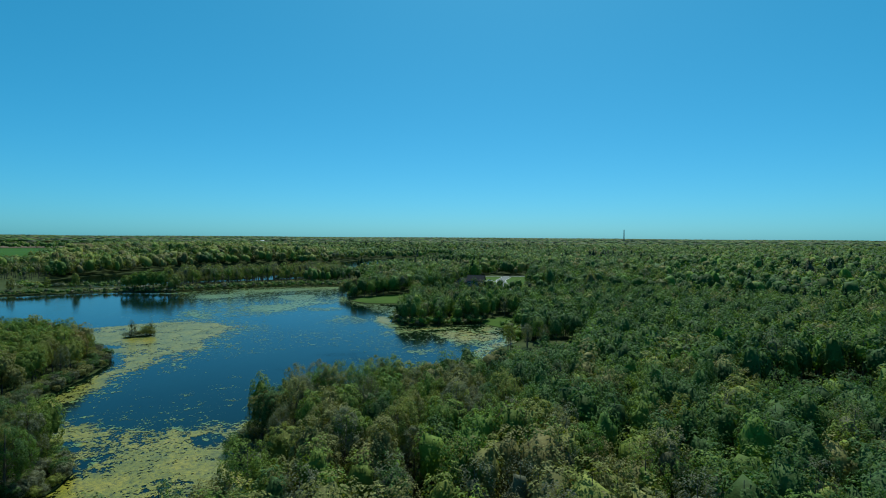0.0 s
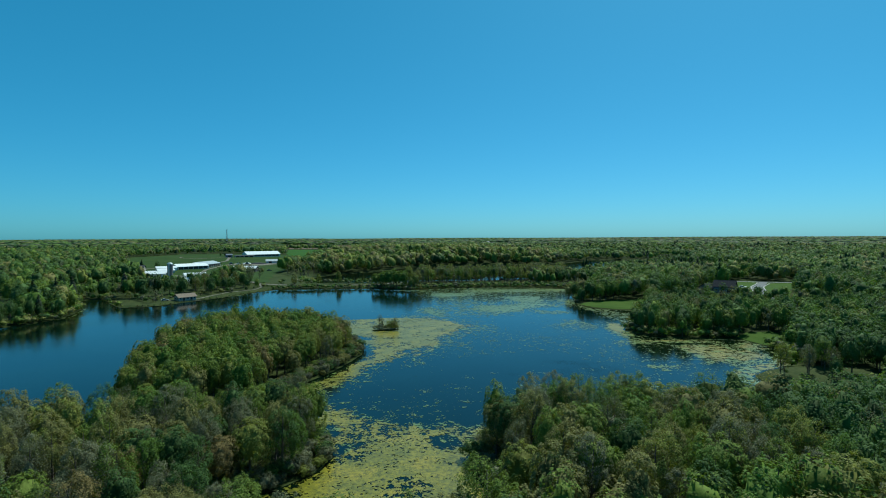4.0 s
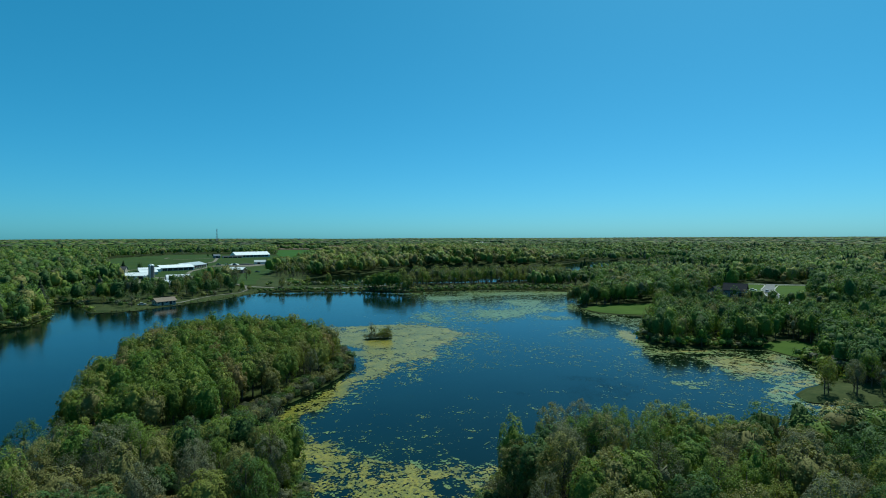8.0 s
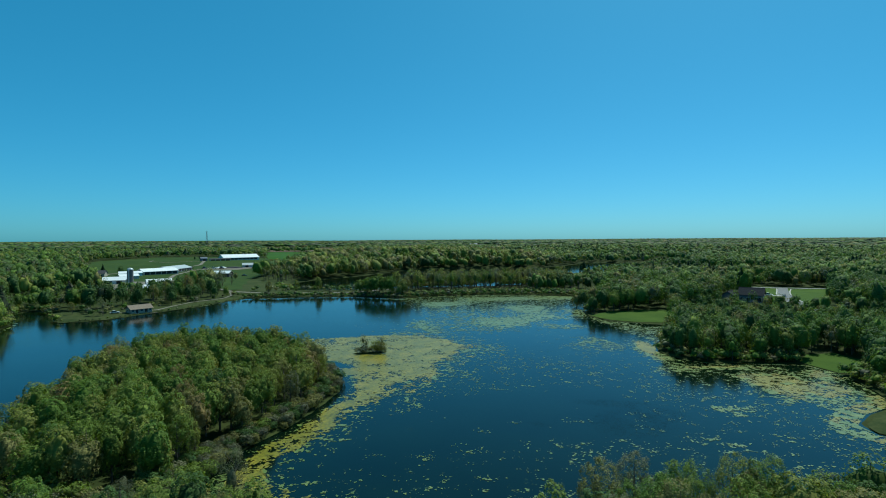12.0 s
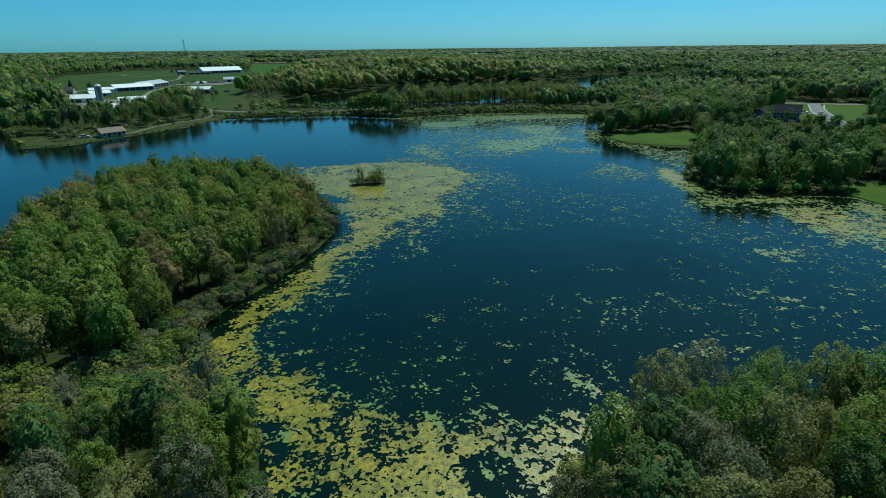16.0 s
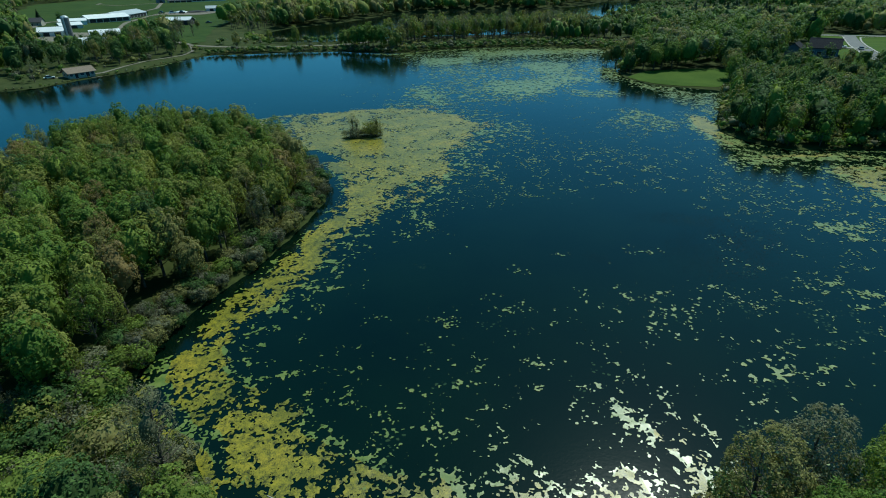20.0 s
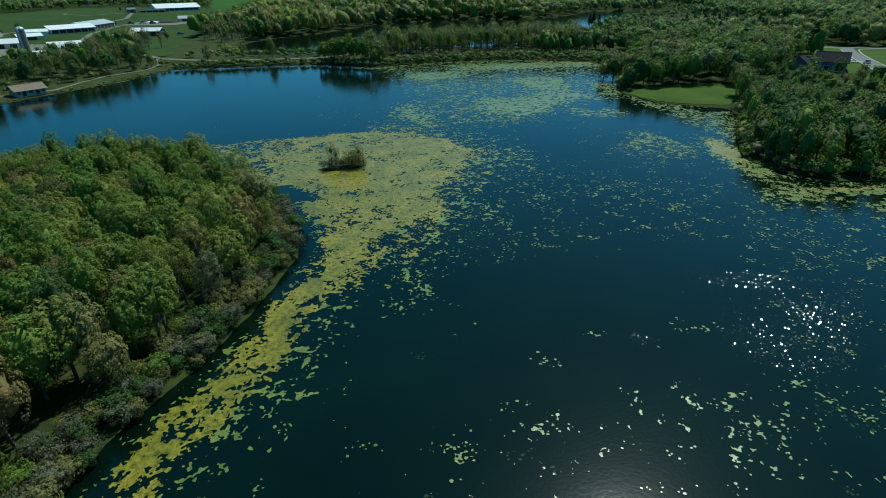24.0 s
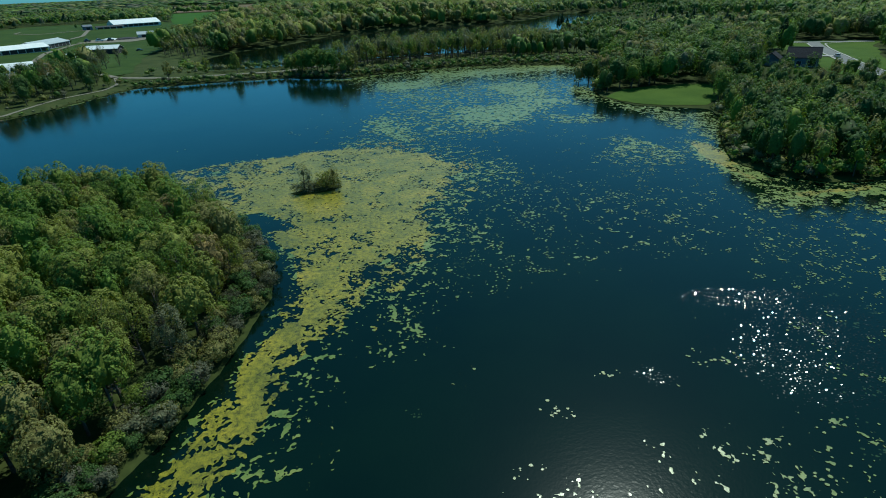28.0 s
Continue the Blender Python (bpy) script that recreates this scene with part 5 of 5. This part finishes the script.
bays = [("e", -24 + 6.2 * k, -24 + 6.2 * k + 5.6, 0.9, 3.6, "open") for k in range(8)]
gabled("barn", "large cattle barn with a white metal roof and open sides", "barn", -234, 906, 54, 56, 24, 4.2, 4.6, WHITE_METAL, WHITE_METAL,
       bays + [("n", -2.2, 2.2, 0, 4.4, "door"), ("n", -8, -4.5, 1.0, 3.2, "open"), ("n", 4.5, 8, 1.0, 3.2, "open"), ("s", -2.2, 2.2, 0, 4.2, "door")])
gabled("freestall_barn", "long low open-sided barn with a pale metal roof", "barn", -244, 634, 42, 36, 16, 3.6, 2.6, GREY_METAL, WHITE_METAL,
       [("e", -17 + 5.7 * k, -17 + 5.7 * k + 5.1, 0.4, 3.2, "open") for k in range(6)] + [("n", -2, 2, 0, 3.3, "door")])
gabled("freestall_barn", "long low open-sided barn with a grey metal roof", "barn", -241, 668, 4, 54, 18, 3.8, 2.8, GREY_METAL, GREY_METAL,
       [("e", -26 + 6.5 * k, -26 + 6.5 * k + 5.8, 0.4, 3.3, "open") for k in range(8)] + [("s", -2, 2, 0, 3.3, "door")])
gabled("parlour", "low milking parlour with a white roof beside the long barn", "shed", -258, 604, 60, 20, 11, 3.2, 1.6, WHITE_METAL, WHITE_METAL,
       [("e", -8, -5, 0, 2.4, "door"), ("e", -2, 0, 1, 2, "window"), ("e", 3, 5, 1, 2, "window")])
gabled("machine_shed", "machine shed with a white roof and dark open front", "shed", -174, 609, 95, 26, 12, 4.0, 2.2, DARK_ROOF, WHITE_METAL,
       [("e", -12 + 6 * k, -12 + 6 * k + 5.2, 0, 3.4, "open") for k in range(4)] + [("n", -2, 2, 0, 3.4, "door")])
gabled("feed_shed", "white feed shed beside the silos", "shed", -231, 520, 70, 18, 12, 3.6, 2.4, WHITE_METAL, WHITE_METAL,
       [("e", -6, -2, 0, 3.0, "door"), ("e", 1, 5, 0, 3.0, "door"), ("n", -1, 1, 1.2, 2.2, "window")])
gabled("feed_shed", "low white-roofed feed shed behind the silos", "shed", -246, 574, 50, 16, 9, 2.8, 1.8, GREY_METAL, WHITE_METAL, [("e", -5, 4, 0, 2.3, "door")])
gabled("milk_house", "small white milk house among trees", "shed", -171, 552, 70, 14, 9, 3.4, 2.6, WHITE_PAINT, WHITE_METAL, [("e", -3, -1.6, 0, 2.1, "door"), ("e", 0.5, 2, 1, 2, "window")])
gabled("storage_shed", "grey storage shed behind the farmyard", "shed", -178, 744, 75, 15, 9, 3.4, 2.2, GREY_METAL, GREY_METAL, [("e", -4, 0, 0, 3.0, "door")])
gabled("pump_house", "dark blue-grey shed at the field's edge", "shed", -271, 856, 60, 9, 7, 4.2, 1.6, BLUE_GREY, BLUE_GREY, [("e", -2, 2, 0, 3.4, "door")])
gabled("feed_lane_roof", "long low dark feed-lane roof beside the large barn", "shed", -252, 872, 60, 30, 6, 2.6, 1.0, GREY_METAL, DARK_ROOF, [("e", -14 + 7 * k, -14 + 7 * k + 6, 0, 2.2, "open") for k in range(4)])
gabled("farmhouse", "grey-roofed farmhouse under trees", "house", -281, 590, 80, 13, 9, 3.2, 2.8, CREAM, DARK_ROOF,
       [("e", -5, -3.6, 1, 2.2, "window"), ("e", -0.5, 0.6, 0, 2.1, "door"), ("e", 3, 4.4, 1, 2.2, "window")])
gabled("farmhouse", "brown-roofed farmhouse among trees", "house", -322, 626, 70, 14, 9, 3.2, 2.8, CREAM, BROWN_ROOF,
       [("e", -5, -3.6, 1, 2.2, "window"), ("e", -0.5, 0.6, 0, 2.1, "door"), ("e", 3, 4.4, 1, 2.2, "window")])
gabled("lake_house", "long cottage with a brown shingle roof by the water", "house", -140, 358, 42, 11, 7, 2.4, 1.7, CREAM, BROWN_ROOF,
       [("e", -5.2, -4.0, 0.9, 2.0, "window"), ("e", -3.2, -1.8, 0, 2.1, "door"), ("e", -0.8, 0.8, 0.9, 2.0, "window"), ("e", 1.6, 3.2, 0, 2.1, "door"), ("e", 3.9, 5.2, 0.9, 2.0, "window"),
        ("s", -2, -0.6, 0.9, 2.1, "window"), ("s", 1, 2.4, 0.9, 2.1, "window")], over=0.8)
gabled("brick_house", "large house with a charcoal roof at the end of the street", "house", 204, 319.5, 132, 11.5, 9, 4.0, 3.4, BLUE_GREY, CHARCOAL,
       [("e", -5.2, -3.4, 1.0, 2.4, "window"), ("e", -2.3, -0.4, 0, 2.3, "door"), ("e", 1.6, 5, 0.2, 2.5, "window"), ("n", -3, 3, 0, 2.6, "door"), ("s", -2, 0, 1, 2.4, "window")], over=0.7)
gabled("garage", "low garage with a charcoal roof beside the large house", "garage", 198, 330, 50, 8, 6.4, 2.8, 2.2, BLUE_GREY, CHARCOAL, [("e", -3.6, -0.4, 0, 2.3, "door"), ("e", 0.4, 3.6, 0, 2.3, "door")])
gabled("street_house", "house with a grey roof beyond the street", "house", 244, 412, 110, 16, 10, 3.4, 3.0, CREAM, BROWN_ROOF, [("e", -5, -3, 1, 2.3, "window"), ("e", 0, 1.1, 0, 2.1, "door"), ("e", 3, 5, 1, 2.3, "window")])
gabled("wood_house", "blue-grey house standing alone in the eastern woods", "house", 272, 224, 120, 15, 11, 5.2, 3.8, BLUE_GREY, DARK_ROOF,
       [("e", -5, -3.4, 1, 2.3, "window"), ("e", -0.5, 0.6, 0, 2.1, "door"), ("e", 3, 4.6, 1, 2.3, "window"), ("e", -5, -3.4, 3.4, 4.6, "window"), ("e", 3, 4.6, 3.4, 4.6, "window")])
gabled("far_barn", "distant white barn in a field gap", "barn", 305, 1870, 90, 26, 14, 5, 4, WHITE_METAL, WHITE_METAL, [("e", -3, 3, 0, 4, "door")])


def hoop_barn(x, y, along, length, width, height, label):
    ob = thing("hoop_barn", x, y, -along, label, "barn", "hoop barns")
    n = 14
    arc = [(math.cos(math.pi * k / n) * width / 2, math.sin(math.pi * k / n) * height) for k in range(n + 1)]
    inner = [(px * 0.97, pz * 0.97) for px, pz in reversed(arc)]
    part("cover", prism(arc + inner, -length / 2, length / 2), WHITE_METAL, ob)
    part("end_wall", prism([(px * 0.96, pz * 0.96) for px, pz in arc], length / 2 - 0.8, length / 2 - 0.5), WHITE_PAINT, ob)
    part("end_wall", prism([(px * 0.96, pz * 0.96) for px, pz in arc], -length / 2 + 0.5, -length / 2 + 0.8), WHITE_PAINT, ob)
    part("door", box(-width * 0.18, -length / 2 + 0.4, 0, width * 0.18, -length / 2 + 0.55, height * 0.6), DARK, ob)
    for s in (-1, 1):
        part("knee_wall", box(s * width / 2 - 0.15, -length / 2, -0.6, s * width / 2 + 0.15, length / 2, 0.9), CONCRETE, ob)
    return ob


hoop_barn(-189, 503, 62, 19, 13, 6.2, "white fabric hoop barn with a dark door")
hoop_barn(-184, 466, 62, 14, 9, 4.6, "smaller white fabric hoop barn beside a dark tree")


def silo(x, y, height, radius, cap, wall, label):
    ob = thing("silo", x, y, 0, label, "silo", "silos")
    part("shaft", tube(0, 0, -0.6, height, radius, radius, 24), wall, ob)
    part("roof", dome(0, 0, height, radius * 1.02, cap, 5, 24), GREY_METAL, ob)
    for k in range(int(height / 1.6)):
        z = 0.6 + k * 1.6
        part("hoop", tube(0, 0, z, z + 0.09, radius + 0.05, radius + 0.05, 24), STEEL, ob)
    part("chute", box(-0.45, -radius - 0.8, 0, 0.45, -radius + 0.1, height + 0.4, 0.1), GREY_METAL, ob)
    return ob


silo(-204, 487, 14.5, 2.3, 1.6, STAVE, "tall grey concrete stave silo with a domed cap")
silo(-208, 493, 6.0, 2.1, 1.0, GREY_METAL, "short galvanised steel grain bin")


def lattice_tower(x, y, height, foot, label, name="radio_tower", head=False):
    ob = thing(name, x, y, 15, label, "tower")
    top = foot * (0.35 if head else 0.6)
    for sx, sy in ((-1, -1), (1, -1), (1, 1), (-1, 1)):
        v, q = sticks([(sx * foot, sy * foot, 0, 0.55, sx * top, sy * top, height, 0.45)], 4)
        c = new("leg", bare_mesh("leg", v, np.full(len(q), 4), q.ravel(), STEEL))
        c.parent = ob
    n = int(height / 6)
    for k in range(n):
        za, zb = height * k / n, height * (k + 1) / n
        ra, rb = foot + (top - foot) * k / n, foot + (top - foot) * (k + 1) / n
        rods = []
        for (ax, ay), (bx, by) in (((-1, -1), (1, -1)), ((1, -1), (1, 1)), ((1, 1), (-1, 1)), ((-1, 1), (-1, -1))):
            rods += [(ax * ra, ay * ra, za, 0.24, bx * rb, by * rb, zb, 0.24), (bx * ra, by * ra, za, 0.24, ax * rb, ay * rb, zb, 0.24)]
        v, q = sticks(rods, 3)
        c = new("brace", bare_mesh("brace", v, np.full(len(q), 4), q.ravel(), STEEL))
        c.parent = ob
    if head:
        part("platform", box(-top * 1.8, -top * 1.8, height - 1.2, top * 1.8, top * 1.8, height - 0.6), STEEL, ob)
        for s in (-1, 1):
            part("antenna", box(s * top * 1.8 - 0.4, -0.5, height - 1, s * top * 1.8 + 0.4, 0.5, height + 4, 0.1), STEEL, ob)
    return ob


lattice_tower(-760, 2360, 62, 3.6, "tall steel lattice tower on the wooded skyline", head=True)
lattice_tower(1773, 1615, 60, 1.6, "slender steel mast on the wooded skyline", "radio_mast")

# roads, lanes and paths
ribbon("street", [(212, 282), (215.5, 296), (221, 310), (230, 325), (240, 340), (262, 367), (286, 397)], 6, ASPHALT, 0.35, "curving grey asphalt residential street")
ribbon("cross_street", [(264, 413), (279, 404), (297, 390), (311, 381)], 5, ASPHALT, 0.36, "grey asphalt street crossing behind the house")
ribbon("sidewalk", [(215.5, 282), (219, 295), (224, 308), (233, 323), (243, 338), (265, 365), (284, 387), (296, 386.5), (309, 378)], 0.8, CONCRETE, 0.42, "pale concrete pavement beside the street", "pavement")
ribbon("sidewalk", [(208.5, 282), (212, 297), (218, 312), (227, 327), (237, 342), (259, 369), (279, 394), (277, 400), (262, 410)], 0.8, CONCRETE, 0.42, "pale concrete pavement beside the street", "pavement")
ribbon("driveway", [(219, 338), (224, 335), (230, 329)], 3.4, CONCRETE, 0.5, "pale concrete driveway", "driveway")
ribbon("dam_path", [(-119, 457), (-85, 447), (-58, 447), (-26, 446), (18, 462), (62, 469), (83, 474), (115, 474)], 3.4, GRAVEL, 0.3, "pale gravel lane along the lake's far bank", "path")
ribbon("shore_lane", [(-150, 352), (-133, 366), (-130, 384), (-126, 400), (-113, 420), (-112, 438), (-119, 457)], 1.7, GRAVEL, 0.28, "gravel lane along the lake shore", "path")
ribbon("farm_lane", [(-262, 530), (-276, 580), (-284, 615), (-268, 640), (-262, 690), (-250, 720), (-246, 769), (-268, 850)], 4, GRAVEL, 0.6, "pale gravel farm lane", "path")
ribbon("farm_lane", [(-119, 457), (-132, 470), (-160, 520), (-205, 560), (-222, 620), (-226, 692), (-205, 720), (-170, 730)], 4, GRAVEL, 0.6, "pale gravel farm lane", "path")
ribbon("farm_lane", [(-268, 850), (-300, 800), (-330, 815), (-335, 840)], 3, GRAVEL, 0.7, "pale track across the pasture", "path")
draped("farmyard_gravel", [(-215, 476), (-190, 456), (-160, 452), (-150, 500), (-168, 512), (-192, 540), (-235, 540), (-240, 508)], 3, GRAVEL, 0.5, "pale gravel farmyard round the sheds", 2.0, "yard")
draped("farmyard_gravel", [(-230, 700), (-180, 704), (-165, 735), (-176, 752), (-220, 735)], 4, GRAVEL, 0.55, "gravel yard with stored machines", 2.0, "yard")


# ---- vehicles and small things ----
def car(x, y, along, paint, label, z_up=0.35, long=4.5, tall=1.45):
    ob = thing("car", x, y, -along, label, "car")
    ob.location.z += z_up
    h = tall / 1.45
    part("body", prism([(-0.9, 0.3), (0.9, 0.3), (0.92, 0.75 * h), (-0.92, 0.75 * h)], -long / 2, long / 2), paint, ob)
    bm = bmesh.new()
    lo = [bm.verts.new((sx * 0.86, sy, 0.75 * h)) for sx, sy in ((-1, -long * 0.36), (1, -long * 0.36), (1, long * 0.22), (-1, long * 0.22))]
    hi = [bm.verts.new((sx * 0.68, sy, tall)) for sx, sy in ((-1, -long * 0.24), (1, -long * 0.24), (1, long * 0.06), (-1, long * 0.06))]
    for k in range(4):
        bm.faces.new((lo[k], lo[(k + 1) % 4], hi[(k + 1) % 4], hi[k]))
    bm.faces.new(hi)
    part("cabin", bm, GLASS_DARK, ob)
    part("roof", box(-0.66, -long * 0.23, tall - 0.02, 0.66, long * 0.05, tall + 0.04), paint, ob)
    for sx in (-0.82, 0.82):
        for sy in (-long * 0.31, long * 0.31):
            bm = tube(0, 0, -0.11, 0.11, 0.33, 0.33, 14)
            bmesh.ops.rotate(bm, verts=bm.verts, matrix=Matrix.Rotation(math.pi / 2, 3, "Y"))
            bmesh.ops.translate(bm, verts=bm.verts, vec=(sx, sy, 0.33))
            part("wheel", bm, RUBBER, ob)
    return ob


car(229, 326, 32, CAR_SILVER, "silver car parked on the street")
car(225.5, 334, 122, WHITE_PAINT, "white car parked on a driveway", 0.5)
car(221, 337.5, 122, WHITE_PAINT, "white car parked by the garage", 0.5)
car(92, 474, 95, CAR_DARK, "dark van parked on the bank lane", 0.35, 5.2, 2.0)
car(-150, 352, 60, CAR_SILVER, "pale car parked by the cottage", 0.3)
car(-150, 617, 80, CAR_DARK, "dark pickup in the farmyard", 0.4, 5.4, 1.8)
car(-222, 712, 80, CAR_DARK, "dark machine parked in the gravel yard", 0.6, 6, 2.6)
car(-212, 714, 60, WHITE_METAL, "white trailer parked in the gravel yard", 0.6, 7, 2.8)
car(-203, 716, 100, CAR_DARK, "dark machine parked in the gravel yard", 0.6, 6, 2.8)


def heap(x, y, along, length, width, height, mat, label):
    ob = thing("feed_heap", x, y, -along, label, "heap")
    bm = bmesh.new()
    bmesh.ops.create_icosphere(bm, subdivisions=3, radius=1)
    for v in bm.verts:
        s = 1 + 0.15 * noise.noise(v.co * 3.1)
        v.co = (v.co.x * width / 2 * s, v.co.y * length / 2 * s, max(v.co.z, -0.1) * height * s)
    part("cover", bm, mat, ob)
    return ob


heap(-192, 728, 78, 22, 8, 2.4, DARK_ROOF, "long feed heap under a dark cover")
heap(-206, 726, 78, 16, 7, 2.2, WHITE_METAL, "feed heap under a white cover")
heap(-150, 760, 78, 16, 8, 2.6, TILLED, "pale heap of feed beyond the farmyard")
dock = thing("dock", -133, 356, -40, "small grey wooden dock at the water's edge", "dock", z=0.0)
for k in range(10):
    part("plank", box(-0.7, k * 0.5 - 1, 0.38, 0.7, k * 0.5 - 0.55, 0.43), BARK, dock)
for sx in (-0.6, 0.6):
    for yy in (-0.8, 1.4, 3.6):
        part("post", tube(sx, yy, -1.0, 0.55, 0.07, 0.07, 8), BARK, dock)
log = thing("fallen_trunk", -12.2, 118.5, 60, "pale fallen trunk lying at the algae's edge", "trunk", z=0.12)
v, q = sticks([(0, -0.8, 0, 0.08, 0, 0.8, 0.1, 0.05)], 8)
c = new("trunk", bare_mesh("trunk", v, np.full(len(q), 4), q.ravel(), CONCRETE))
c.parent = log
